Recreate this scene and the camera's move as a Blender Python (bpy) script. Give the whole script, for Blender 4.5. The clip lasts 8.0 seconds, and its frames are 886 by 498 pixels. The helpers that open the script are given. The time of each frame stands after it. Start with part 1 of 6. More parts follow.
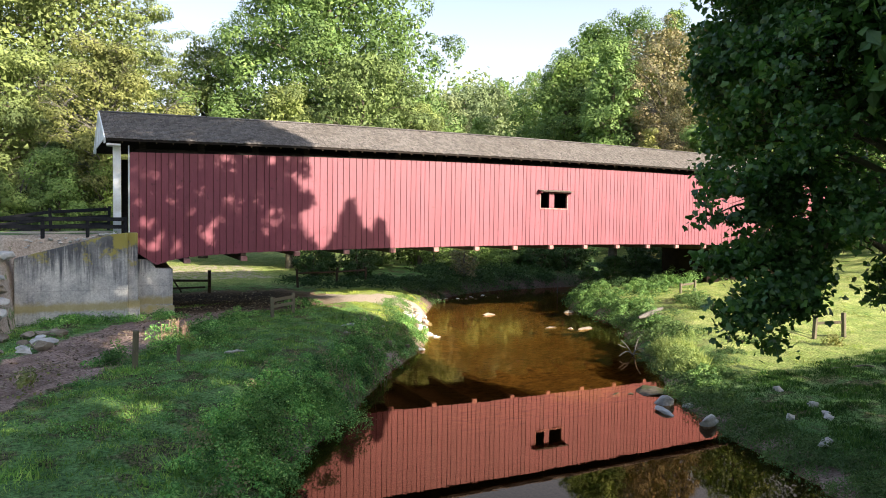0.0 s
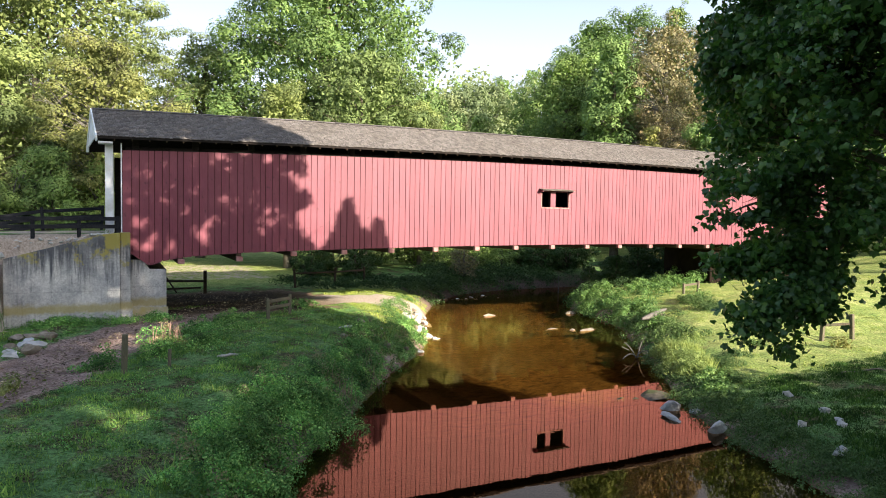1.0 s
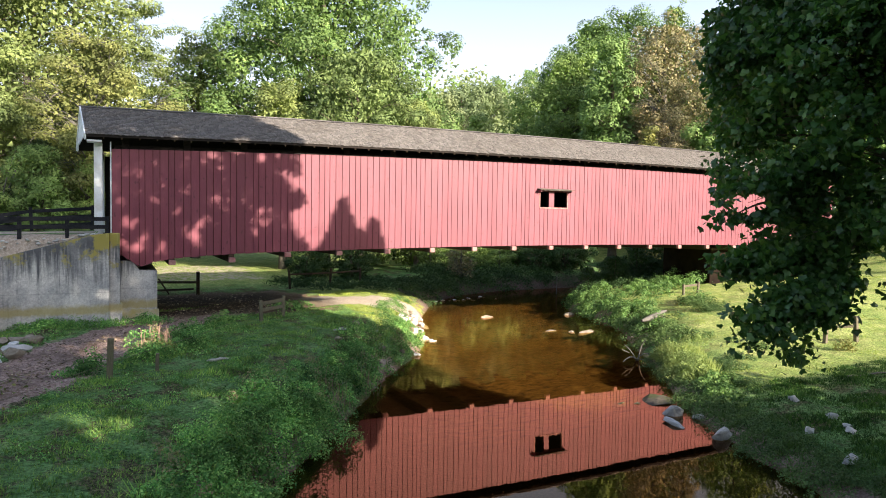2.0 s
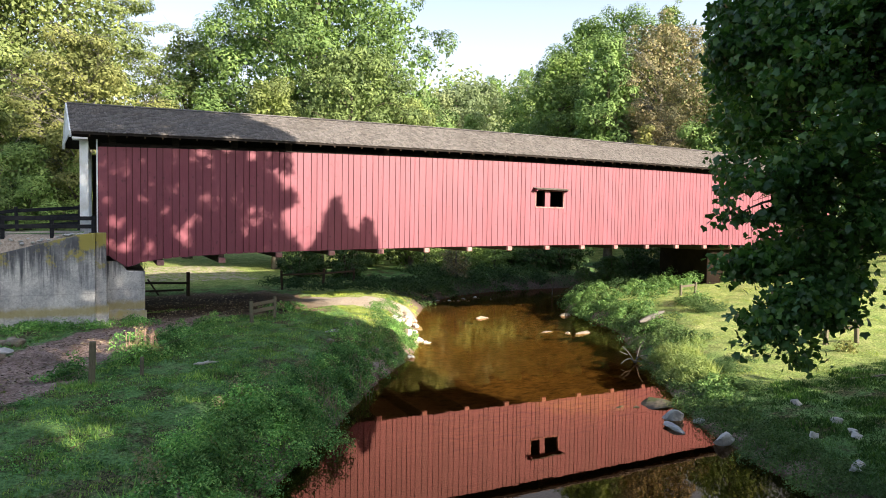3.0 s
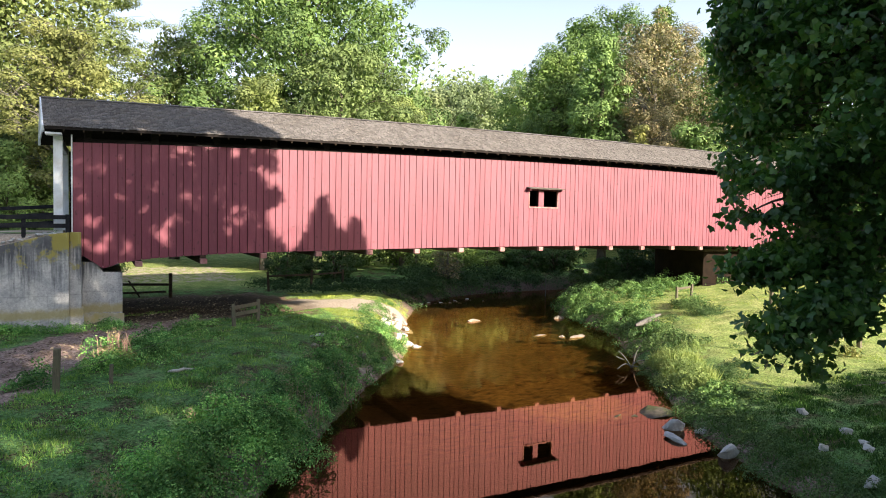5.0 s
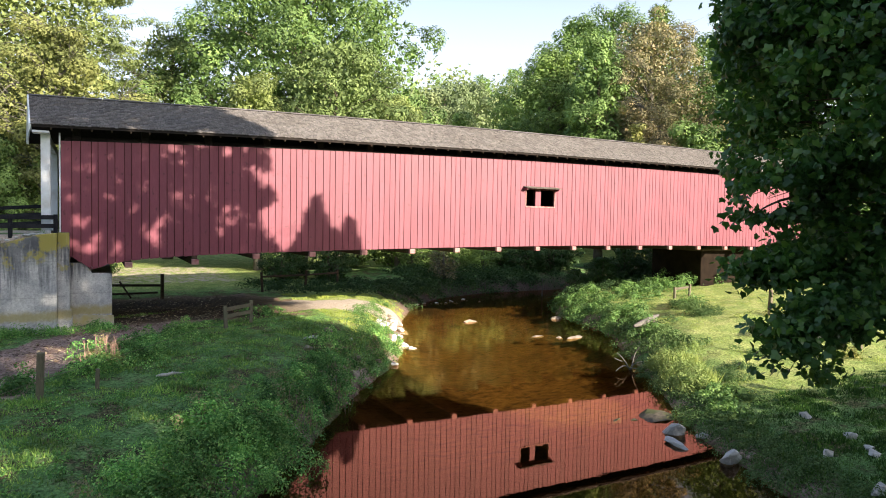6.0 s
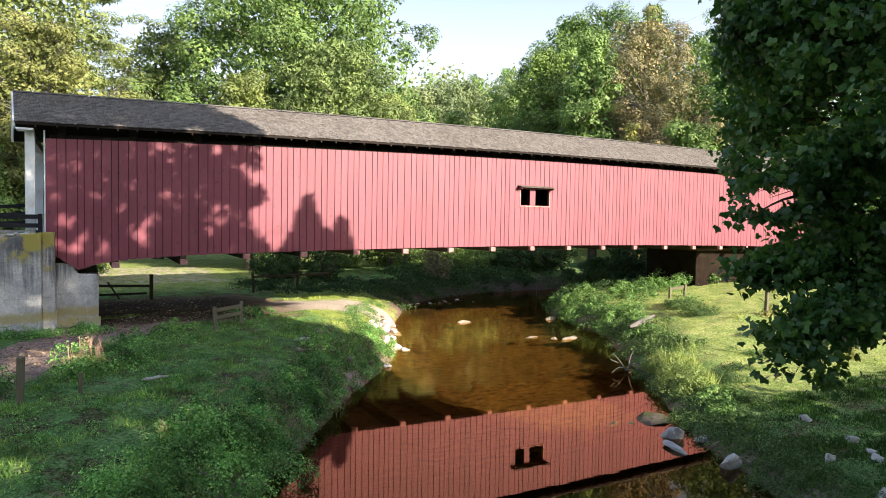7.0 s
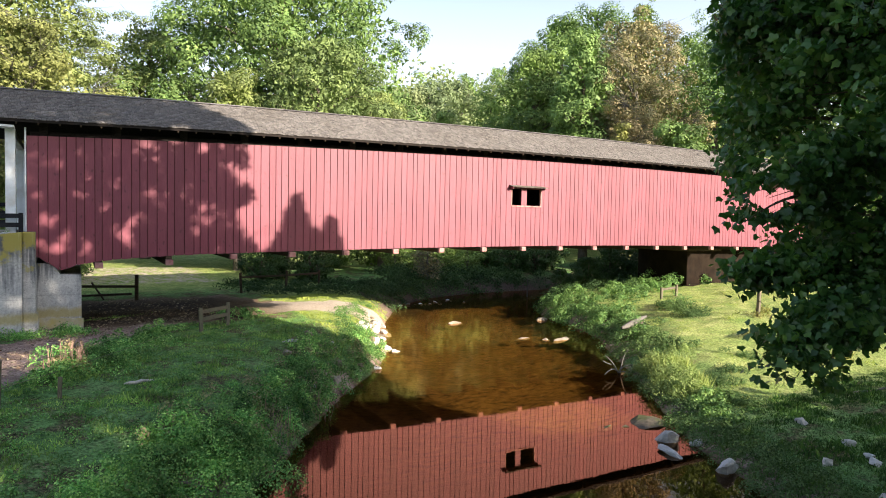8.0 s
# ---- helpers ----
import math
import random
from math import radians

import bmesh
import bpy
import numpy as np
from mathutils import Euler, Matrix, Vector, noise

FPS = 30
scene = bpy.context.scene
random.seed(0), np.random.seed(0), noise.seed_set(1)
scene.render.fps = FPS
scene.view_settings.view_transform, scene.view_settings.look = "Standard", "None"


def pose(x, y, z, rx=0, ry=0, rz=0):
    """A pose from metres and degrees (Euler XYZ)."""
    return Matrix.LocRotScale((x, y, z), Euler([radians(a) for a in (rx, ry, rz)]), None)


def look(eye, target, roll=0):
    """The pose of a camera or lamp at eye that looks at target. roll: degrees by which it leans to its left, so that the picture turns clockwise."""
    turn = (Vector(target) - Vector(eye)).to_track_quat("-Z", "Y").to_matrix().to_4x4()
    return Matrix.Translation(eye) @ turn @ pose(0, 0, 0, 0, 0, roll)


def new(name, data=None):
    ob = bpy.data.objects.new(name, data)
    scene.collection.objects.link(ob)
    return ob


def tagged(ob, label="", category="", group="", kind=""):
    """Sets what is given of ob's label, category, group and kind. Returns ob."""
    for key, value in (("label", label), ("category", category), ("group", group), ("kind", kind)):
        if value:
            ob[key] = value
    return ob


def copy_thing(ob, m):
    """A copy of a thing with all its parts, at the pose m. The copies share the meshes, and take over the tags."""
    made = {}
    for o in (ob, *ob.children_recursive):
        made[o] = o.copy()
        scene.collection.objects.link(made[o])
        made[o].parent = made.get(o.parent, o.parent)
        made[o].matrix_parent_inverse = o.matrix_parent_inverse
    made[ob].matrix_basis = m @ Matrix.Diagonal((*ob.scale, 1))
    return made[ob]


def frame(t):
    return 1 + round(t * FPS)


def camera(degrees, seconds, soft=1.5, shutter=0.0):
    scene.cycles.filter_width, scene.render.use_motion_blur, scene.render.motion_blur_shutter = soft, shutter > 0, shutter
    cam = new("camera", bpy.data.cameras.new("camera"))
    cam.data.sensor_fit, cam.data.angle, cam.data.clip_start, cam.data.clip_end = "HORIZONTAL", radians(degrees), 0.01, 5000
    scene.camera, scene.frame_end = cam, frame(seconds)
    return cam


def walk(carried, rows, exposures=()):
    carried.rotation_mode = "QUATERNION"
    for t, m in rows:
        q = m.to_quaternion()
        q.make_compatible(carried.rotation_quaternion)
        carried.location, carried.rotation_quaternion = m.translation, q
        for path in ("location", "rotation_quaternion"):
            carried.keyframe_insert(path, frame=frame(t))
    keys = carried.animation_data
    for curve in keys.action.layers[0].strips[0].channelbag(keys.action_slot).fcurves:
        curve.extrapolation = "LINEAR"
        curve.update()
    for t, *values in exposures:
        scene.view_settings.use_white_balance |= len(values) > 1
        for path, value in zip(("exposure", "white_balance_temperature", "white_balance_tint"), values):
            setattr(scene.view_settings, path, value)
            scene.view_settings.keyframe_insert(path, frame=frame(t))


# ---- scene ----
cam = camera(68.3, 8.0, 0.95)
PATH = [
    (0, (0.097, -29.145, 5.225), (0.984, -27.354, 5.143), 0.9),
    (0.5, (0.211, -28.885, 5.22), (1.099, -27.094, 5.138), 0.9),
    (1, (0.349, -28.633, 5.25), (1.237, -26.843, 5.165), 0.9),
    (1.5, (0.48, -28.408, 5.256), (1.37, -26.619, 5.171), 0.9),
    (3, (0.846, -27.748, 5.231), (1.755, -25.968, 5.147), 0.9),
    (3.5, (0.981, -27.554, 5.225), (1.895, -25.778, 5.14), 0.9),
    (4, (1.093, -27.354, 5.212), (2.015, -25.581, 5.128), 0.9),
    (4.5, (1.221, -27.161, 5.194), (2.147, -25.39, 5.112), 1.0),
    (6, (1.525, -26.639, 5.22), (2.465, -24.875, 5.137), 1.0),
    (6.5, (1.618, -26.477, 5.226), (2.567, -24.719, 5.141), 1.0),
    (7, (1.701, -26.306, 5.217), (2.658, -24.552, 5.133), 1.0),
    (7.5, (1.792, -26.149, 5.208), (2.761, -24.401, 5.125), 1.1),
    (8, (1.834, -25.992, 5.222), (2.818, -24.253, 5.138), 1.1),
]
walk(cam, [(t, look(eye, target, roll)) for t, eye, target, roll in PATH])

# ---- light ----
SUN = Vector((0.45, -1.0, 0.44)).normalized()
world = bpy.data.worlds.new("sky")
world.use_nodes = True
scene.world = world
wn, wl = world.node_tree.nodes, world.node_tree.links
sky = wn.new("ShaderNodeTexSky")
sky.sky_type, sky.sun_disc = "NISHITA", False
sky.sun_elevation, sky.sun_rotation = math.asin(SUN.z), math.atan2(SUN.x, SUN.y)
sky.air_density, sky.dust_density, sky.ozone_density = 1.0, 2.2, 1.4
haze = wn.new("ShaderNodeMix")
haze.data_type = "RGBA"
direction, parts_of = wn.new("ShaderNodeTexCoord"), wn.new("ShaderNodeSeparateXYZ")
height = wn.new("ShaderNodeMapRange")
height.interpolation_type = "SMOOTHSTEP"
for key, v in (("From Min", 0.05), ("From Max", 0.48), ("To Min", 0.92), ("To Max", 0.08)):
    height.inputs[key].default_value = v
wl.new(direction.outputs["Generated"], parts_of.inputs[0])
wl.new(parts_of.outputs["Z"], height.inputs["Value"])
wl.new(height.outputs[0], haze.inputs[0])
haze.inputs[7].default_value = (4.75, 5.0, 5.55, 1)
wl.new(sky.outputs[0], haze.inputs[6])
wl.new(haze.outputs[2], wn["Background"].inputs["Color"])
wn["Background"].inputs["Strength"].default_value = 0.104
sun_data = bpy.data.lights.new("sun", "SUN")
sun_data.energy, sun_data.angle, sun_data.color = 4.7, radians(0.5), (1.0, 0.88, 0.72)
sun = new("sun", sun_data)
sun.matrix_world = look(SUN * 60, (0, 0, 0))
scene.view_settings.exposure = 1.51


# ---- materials ----
def nodes_of(name):
    m = bpy.data.materials.new(name)
    m.use_nodes = True
    nt = m.node_tree
    return m, nt.nodes, nt.links, nt.nodes["Principled BSDF"]


def noise_node(n, l, src, scale, detail=4.0, rough=0.6, stretch=None):
    t = n.new("ShaderNodeTexNoise")
    t.inputs["Scale"].default_value, t.inputs["Detail"].default_value, t.inputs["Roughness"].default_value = scale, detail, rough
    if stretch:
        mp = n.new("ShaderNodeMapping")
        mp.inputs["Scale"].default_value = stretch
        l.new(src, mp.inputs["Vector"])
        src = mp.outputs[0]
    l.new(src, t.inputs["Vector"])
    return t.outputs["Fac"]


def ramp(n, l, src, stops):
    r = n.new("ShaderNodeValToRGB")
    e = r.color_ramp.elements
    while len(e) < len(stops):
        e.new(0.5)
    for k, (p, c) in zip(e, stops):
        k.position, k.color = p, (*c, 1) if len(c) == 3 else c
    l.new(src, r.inputs[0])
    return r.outputs[0]


def mixed(n, l, fac, a, b, mode="MIX"):
    m = n.new("ShaderNodeMix")
    m.data_type, m.blend_type = "RGBA", mode
    for sock, v in ((m.inputs[0], fac), (m.inputs[6], a), (m.inputs[7], b)):
        if isinstance(v, (int, float)):
            sock.default_value = v
        elif isinstance(v, tuple):
            sock.default_value = (*v, 1)
        else:
            l.new(v, sock)
    return m.outputs[2]


def bumped(n, l, bsdf, height, strength, distance=0.02):
    b = n.new("ShaderNodeBump")
    b.inputs["Strength"].default_value, b.inputs["Distance"].default_value = strength, distance
    l.new(height, b.inputs["Height"])
    l.new(b.outputs[0], bsdf.inputs["Normal"])


def surface(name, dark, light, scale, rough=0.8, stretch=None, stain=None, stain_scale=0.6, bump=0.4, rnd=0.0, metal=0.0, depth=0.02):
    """Two tones by fine grain, stains at a large scale, and a random lightness for each piece."""
    m, n, l, b = nodes_of(name)
    pos = n.new("ShaderNodeNewGeometry")
    p = pos.outputs["Position"]
    fine = noise_node(n, l, p, scale, 6, 0.65, stretch)
    col = ramp(n, l, fine, [(0.3, dark), (0.7, light)])
    if stain:
        big = noise_node(n, l, p, stain_scale, 5, 0.6)
        f = ramp(n, l, big, [(0.45, (0, 0, 0)), (0.68, (1, 1, 1))])
        col = mixed(n, l, f, col, stain)
    if rnd:
        oi = n.new("ShaderNodeObjectInfo")
        ad = n.new("ShaderNodeMath")
        ad.operation = "ADD"
        l.new(oi.outputs["Random"], ad.inputs[0])
        l.new(pos.outputs["Random Per Island"], ad.inputs[1])
        fr = n.new("ShaderNodeMath")
        fr.operation = "FRACT"
        l.new(ad.outputs[0], fr.inputs[0])
        tone = ramp(n, l, fr.outputs[0], [(0.0, (1 - rnd,) * 3), (1.0, (1.0,) * 3)])
        col = mixed(n, l, 1.0, col, tone, "MULTIPLY")
    l.new(col, b.inputs["Base Color"])
    b.inputs["Roughness"].default_value, b.inputs["Metallic"].default_value = rough, metal
    b.inputs["Specular IOR Level"].default_value = 0.15
    if bump:
        bumped(n, l, b, fine, bump, depth)
    return m


def foliage(name, a, b_, c, through_=0.24, rough=0.6, scale=0.45, gloss=0.2, deep=0.62):
    """Leaves: the tone wanders over the crown and from leaf to leaf, and light shines through."""
    m, n, l, b = nodes_of(name)
    geo, oi = n.new("ShaderNodeNewGeometry"), n.new("ShaderNodeObjectInfo")
    big = noise_node(n, l, geo.outputs["Position"], scale, 2)
    col = ramp(n, l, geo.outputs["Random Per Island"], [(0.0, a), (0.6, b_), (1.0, c)])
    # deep darkens broad patches, painting in shaded gaps among the leaves
    col2 = mixed(n, l, 1.0, col, ramp(n, l, big, [(0.32, (deep, deep * 1.08, deep)), (0.68, (1.87 - deep, 1.84 - deep, 1.62 - deep))]), "MULTIPLY")
    col3 = mixed(n, l, 1.0, col2, ramp(n, l, oi.outputs["Random"], [(0.0, (0.82, 0.88, 0.85)), (1.0, (1.15, 1.08, 1.0))]), "MULTIPLY")
    l.new(col3, b.inputs["Base Color"])
    b.inputs["Roughness"].default_value = rough
    b.inputs["Specular IOR Level"].default_value = gloss
    tr = n.new("ShaderNodeBsdfTranslucent")
    l.new(mixed(n, l, 1.0, col3, (1.1, 1.25, 0.6), "MULTIPLY"), tr.inputs["Color"])
    ms = n.new("ShaderNodeMixShader")
    ms.inputs[0].default_value = through_
    l.new(b.outputs[0], ms.inputs[1])
    l.new(tr.outputs[0], ms.inputs[2])
    l.new(ms.outputs[0], n["Material Output"].inputs["Surface"])
    return m


def red_board():
    m, n, l, b = nodes_of("red_painted_board")
    geo, oi = n.new("ShaderNodeNewGeometry"), n.new("ShaderNodeObjectInfo")
    p = geo.outputs["Position"]
    grain = noise_node(n, l, p, 9, 6, 0.7, (6, 6, 0.35))
    big = noise_node(n, l, p, 0.9, 4, 0.6, (1, 1, 0.35))
    col = ramp(n, l, grain, [(0.25, (0.160, 0.023, 0.044)), (0.55, (0.208, 0.037, 0.063)), (0.85, (0.268, 0.070, 0.096))])
    col = mixed(n, l, ramp(n, l, big, [(0.35, (0, 0, 0)), (0.75, (0.55, 0.55, 0.55))]), col, (0.228, 0.057, 0.081))
    tone = ramp(n, l, oi.outputs["Random"], [(0.0, (0.86, 0.83, 0.85)), (0.4, (0.97, 0.96, 0.97)), (1.0, (1.05, 1.06, 1.06))])
    col = mixed(n, l, 1.0, col, tone, "MULTIPLY")
    knots = noise_node(n, l, p, 8, 1, 0.5, (1, 1, 0.6))
    col = mixed(n, l, ramp(n, l, knots, [(0.655, (0, 0, 0)), (0.72, (0.75, 0.75, 0.75))]), col, (0.11, 0.022, 0.034))
    l.new(col, b.inputs["Base Color"])
    b.inputs["Roughness"].default_value = 0.6
    b.inputs["Specular IOR Level"].default_value = 0.66
    bumped(n, l, b, grain, 0.35, 0.006)
    return m


def concrete_material():
    m, n, l, b = nodes_of("weathered_concrete")
    p = n.new("ShaderNodeNewGeometry").outputs["Position"]
    fine = noise_node(n, l, p, 14, 6, 0.7)
    drip = noise_node(n, l, p, 1.3, 6, 0.72, (3.4, 3.4, 0.20))
    blot = noise_node(n, l, p, 1.6, 5, 0.65)
    stand = n.new("ShaderNodeSeparateXYZ")
    l.new(p, stand.inputs[0])
    rise = n.new("ShaderNodeMapRange")
    for key, v in (("From Min", 2.6), ("From Max", 4.6), ("To Min", -0.16), ("To Max", 0.16)):
        rise.inputs[key].default_value = v
    l.new(stand.outputs["Z"], rise.inputs["Value"])
    moss = n.new("ShaderNodeMath")
    l.new(blot, moss.inputs[0])
    l.new(rise.outputs[0], moss.inputs[1])
    blot = moss.outputs[0]
    col = ramp(n, l, fine, [(0.3, (0.40, 0.40, 0.40)), (0.7, (0.68, 0.68, 0.68))])
    col = mixed(n, l, 1.0, col, ramp(n, l, noise_node(n, l, p, 0.9, 5, 0.7), [(0.35, (0.58, 0.59, 0.63)), (0.62, (1.15, 1.13, 1.1))]), "MULTIPLY")
    # rain streaks, strongest from the top edge down
    field = ramp(n, l, noise_node(n, l, p, 0.75, 3, 0.5), [(0.30, (0.35, 0.35, 0.35)), (0.52, (1, 1, 1))])
    run = n.new("ShaderNodeMath")
    l.new(drip, run.inputs[0])
    l.new(rise.outputs[0], run.inputs[1])
    col = mixed(n, l, mixed(n, l, 1.0, field, ramp(n, l, run.outputs[0], [(0.38, (0, 0, 0)), (0.56, (0.92, 0.92, 0.92))]), "MULTIPLY"), col, (0.075, 0.08, 0.095))
    # pale lime runs and joints of the shuttering
    lime = noise_node(n, l, p, 2.2, 4, 0.6, (2.4, 2.4, 0.22))
    col = mixed(n, l, ramp(n, l, lime, [(0.60, (0, 0, 0)), (0.70, (0.55, 0.55, 0.55))]), col, (0.66, 0.66, 0.64))
    lift = n.new("ShaderNodeMath")
    lift.operation = "PINGPONG"
    lift.inputs[1].default_value = 0.61
    l.new(stand.outputs["Z"], lift.inputs[0])
    col = mixed(n, l, ramp(n, l, lift.outputs[0], [(0.0, (0.35, 0.35, 0.35)), (0.022, (0, 0, 0))]), col, (0.15, 0.15, 0.155))
    pits = noise_node(n, l, p, 26, 2, 0.5)
    col = mixed(n, l, ramp(n, l, pits, [(0.66, (0, 0, 0)), (0.72, (0.7, 0.7, 0.7))]), col, (0.10, 0.10, 0.10))
    col = mixed(n, l, ramp(n, l, blot, [(0.565, (0, 0, 0)), (0.66, (0.8, 0.8, 0.8))]), col, (0.42, 0.36, 0.08))
    # a yellow lichen line where the wet soil once stood
    line = n.new("ShaderNodeMath")
    line.operation = "MULTIPLY_ADD"
    line.inputs[1].default_value = 0.25
    l.new(stand.outputs["Z"], line.inputs[0])
    wander = n.new("ShaderNodeMath")
    wander.operation = "MULTIPLY"
    wander.inputs[1].default_value = 0.09
    l.new(noise_node(n, l, p, 3.2, 5, 0.7), wander.inputs[0])
    l.new(wander.outputs[0], line.inputs[2])
    col = mixed(n, l, ramp(n, l, line.outputs[0], [(0.445, (0, 0, 0)), (0.475, (0.75, 0.75, 0.75)), (0.515, (0.75, 0.75, 0.75)), (0.56, (0, 0, 0))]), col, (0.40, 0.33, 0.12))
    l.new(col, b.inputs["Base Color"])
    b.inputs["Roughness"].default_value = 0.9
    b.inputs["Specular IOR Level"].default_value = 0.15
    bumped(n, l, b, fine, 0.4, 0.015)
    return m


def ground_material():
    m, n, l, b = nodes_of("meadow_and_soil")
    p = n.new("ShaderNodeNewGeometry").outputs["Position"]
    zone = n.new("ShaderNodeAttribute")
    zone.attribute_name = "zone"
    sp = n.new("ShaderNodeSeparateColor")
    l.new(zone.outputs["Color"], sp.inputs[0])
    fine, mid, big = noise_node(n, l, p, 13, 6, 0.75), noise_node(n, l, p, 1.3, 4), noise_node(n, l, p, 0.28, 3)
    grass = ramp(n, l, mid, [(0.3, (0.080, 0.165, 0.058)), (0.5, (0.16, 0.30, 0.105)), (0.72, (0.27, 0.40, 0.150))])
    grass = mixed(n, l, ramp(n, l, big, [(0.4, (0, 0, 0)), (0.7, (0.5, 0.5, 0.5))]), grass, (0.10, 0.20, 0.055))
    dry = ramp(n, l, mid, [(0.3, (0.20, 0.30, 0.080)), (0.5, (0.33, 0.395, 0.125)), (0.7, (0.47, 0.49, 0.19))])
    # worn soil patches, darkened to paint in shaded gaps between plants
    worn_gaps = noise_node(n, l, p, 0.95, 5, 0.72)
    grass = mixed(n, l, ramp(n, l, worn_gaps, [(0.49, (0, 0, 0)), (0.58, (0.85, 0.85, 0.85))]), grass, ramp(n, l, fine, [(0.36, (0.030, 0.024, 0.015)), (0.64, (0.190, 0.140, 0.090))]))
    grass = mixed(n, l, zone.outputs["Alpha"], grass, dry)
    # the fine grain is deepened for the same shaded gaps
    grass = mixed(n, l, 1.0, grass, ramp(n, l, fine, [(0.36, (0.28, 0.28, 0.28)), (0.64, (1.38, 1.38, 1.38))]), "MULTIPLY")
    soil = ramp(n, l, fine, [(0.34, (0.085, 0.056, 0.047)), (0.5, (0.36, 0.255, 0.215)), (0.68, (0.60, 0.48, 0.42))])
    soil = mixed(n, l, ramp(n, l, mid, [(0.4, (0, 0, 0)), (0.65, (0.65, 0.65, 0.65))]), soil, (0.14, 0.095, 0.08))
    bed = ramp(n, l, noise_node(n, l, p, 2.4, 6, 0.75, (1.0, 2.2, 1.0)), [(0.36, (0.025, 0.016, 0.006)), (0.48, (0.16, 0.098, 0.032)), (0.76, (0.36, 0.24, 0.10))])
    gravel = ramp(n, l, fine, [(0.34, (0.30, 0.245, 0.20)), (0.66, (0.64, 0.545, 0.46))])
    edge = noise_node(n, l, p, 2.2, 5, 0.7)
    for channel, tone in ((0, soil), (2, gravel), (1, bed)):
        ad = n.new("ShaderNodeMath")
        ad.operation = "ADD"
        l.new(sp.outputs[channel], ad.inputs[0])
        l.new(edge, ad.inputs[1])
        f = ramp(n, l, ad.outputs[0], [(0.88, (0, 0, 0)), (1.12, (1, 1, 1))]) if channel != 1 else sp.outputs[1]
        grass = mixed(n, l, f, grass, tone)
    # dark mud tone: shade painted into the ground where this attribute is set
    wet_or_shade = n.new("ShaderNodeAttribute")
    wet_or_shade.attribute_name = "shade_mask"
    mud_shade = ramp(n, l, fine, [(0.34, (0.018, 0.013, 0.010)), (0.66, (0.085, 0.064, 0.052))])
    grass = mixed(n, l, wet_or_shade.outputs["Fac"], grass, mud_shade)
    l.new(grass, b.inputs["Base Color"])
    b.inputs["Roughness"].default_value = 0.95
    b.inputs["Specular IOR Level"].default_value = 0.1
    bumped(n, l, b, fine, 0.8, 0.06)
    return m


def water_material():
    m, n, l, b = nodes_of("amber_creek_water")
    p = n.new("ShaderNodeNewGeometry").outputs["Position"]
    wave = noise_node(n, l, p, 0.9, 3, 0.5, (1.0, 1.6, 1.0))
    fine = noise_node(n, l, p, 4.2, 2, 0.5, (1.0, 2.6, 1.0))
    both = n.new("ShaderNodeMath")
    both.operation = "MULTIPLY_ADD"
    both.inputs[1].default_value = 0.09
    l.new(fine, both.inputs[0])
    l.new(wave, both.inputs[2])
    wave = both.outputs[0]
    bm_ = n.new("ShaderNodeBump")
    bm_.inputs["Strength"].default_value, bm_.inputs["Distance"].default_value = 0.020, 0.05
    l.new(wave, bm_.inputs["Height"])
    tr, gl = n.new("ShaderNodeBsdfTransparent"), n.new("ShaderNodeBsdfGlossy")
    tr.inputs["Color"].default_value = (0.60, 0.45, 0.21, 1)
    # calm pool near by, ruffled shallows upstream
    place, ruffle = n.new("ShaderNodeSeparateXYZ"), n.new("ShaderNodeMapRange")
    l.new(p, place.inputs[0])
    l.new(place.outputs["Y"], ruffle.inputs["Value"])
    for key, v in (("From Min", -13.0), ("From Max", -7.5), ("To Min", 0.012), ("To Max", 0.072)):
        ruffle.inputs[key].default_value = v
    l.new(ruffle.outputs[0], gl.inputs["Roughness"])
    gl.inputs["Color"].default_value = (1.0, 0.71, 0.53, 1)
    l.new(bm_.outputs[0], gl.inputs["Normal"])
    fr = n.new("ShaderNodeFresnel")
    fr.inputs["IOR"].default_value = 1.67
    ms = n.new("ShaderNodeMixShader")
    l.new(fr.outputs[0], ms.inputs[0])
    l.new(tr.outputs[0], ms.inputs[1])
    l.new(gl.outputs[0], ms.inputs[2])
    l.new(ms.outputs[0], n["Material Output"].inputs["Surface"])
    return m


RED = red_board()
CONCRETE = concrete_material()
GROUND = ground_material()
WATER = water_material()
SHINGLE = surface("weathered_wood_shingle", (0.088, 0.083, 0.086), (0.32, 0.29, 0.268), 24, 0.85, (1, 1, 1), (0.17, 0.152, 0.14), 0.5, 0.8, 0.42)
GAP_DARK_RED = surface("dark_red_board_gap", (0.050, 0.014, 0.014), (0.095, 0.028, 0.026), 9, 0.9, (4, 4, 0.5), None, 1, 0.3)
# near-black: shade under the eaves and inside the bridge is in the colour
SHADE_TIMBER = surface("shade_black_timber", (0.012, 0.010, 0.010), (0.035, 0.028, 0.025), 8, 0.9, (1, 1, 4), None, 1, 0.3)
DARK_WOOD = surface("old_dark_timber", (0.05, 0.035, 0.028), (0.13, 0.095, 0.07), 6, 0.85, (1, 1, 4), None, 1, 0.4)
PINK_END = surface("pink_painted_beam_end", (0.36, 0.18, 0.17), (0.48, 0.28, 0.26), 16, 0.75, None, (0.27, 0.10, 0.10), 3, 0.3)
WHITE = surface("white_painted_wood", (0.74, 0.78, 0.84), (0.83, 0.86, 0.90), 10, 0.6, (4, 4, 0.5), (0.6, 0.6, 0.6), 1.5, 0.2)
BLACK_FENCE = surface("black_painted_fence", (0.008, 0.009, 0.012), (0.022, 0.023, 0.03), 12, 0.7, (1, 1, 1), (0.035, 0.035, 0.04), 2, 0.3)
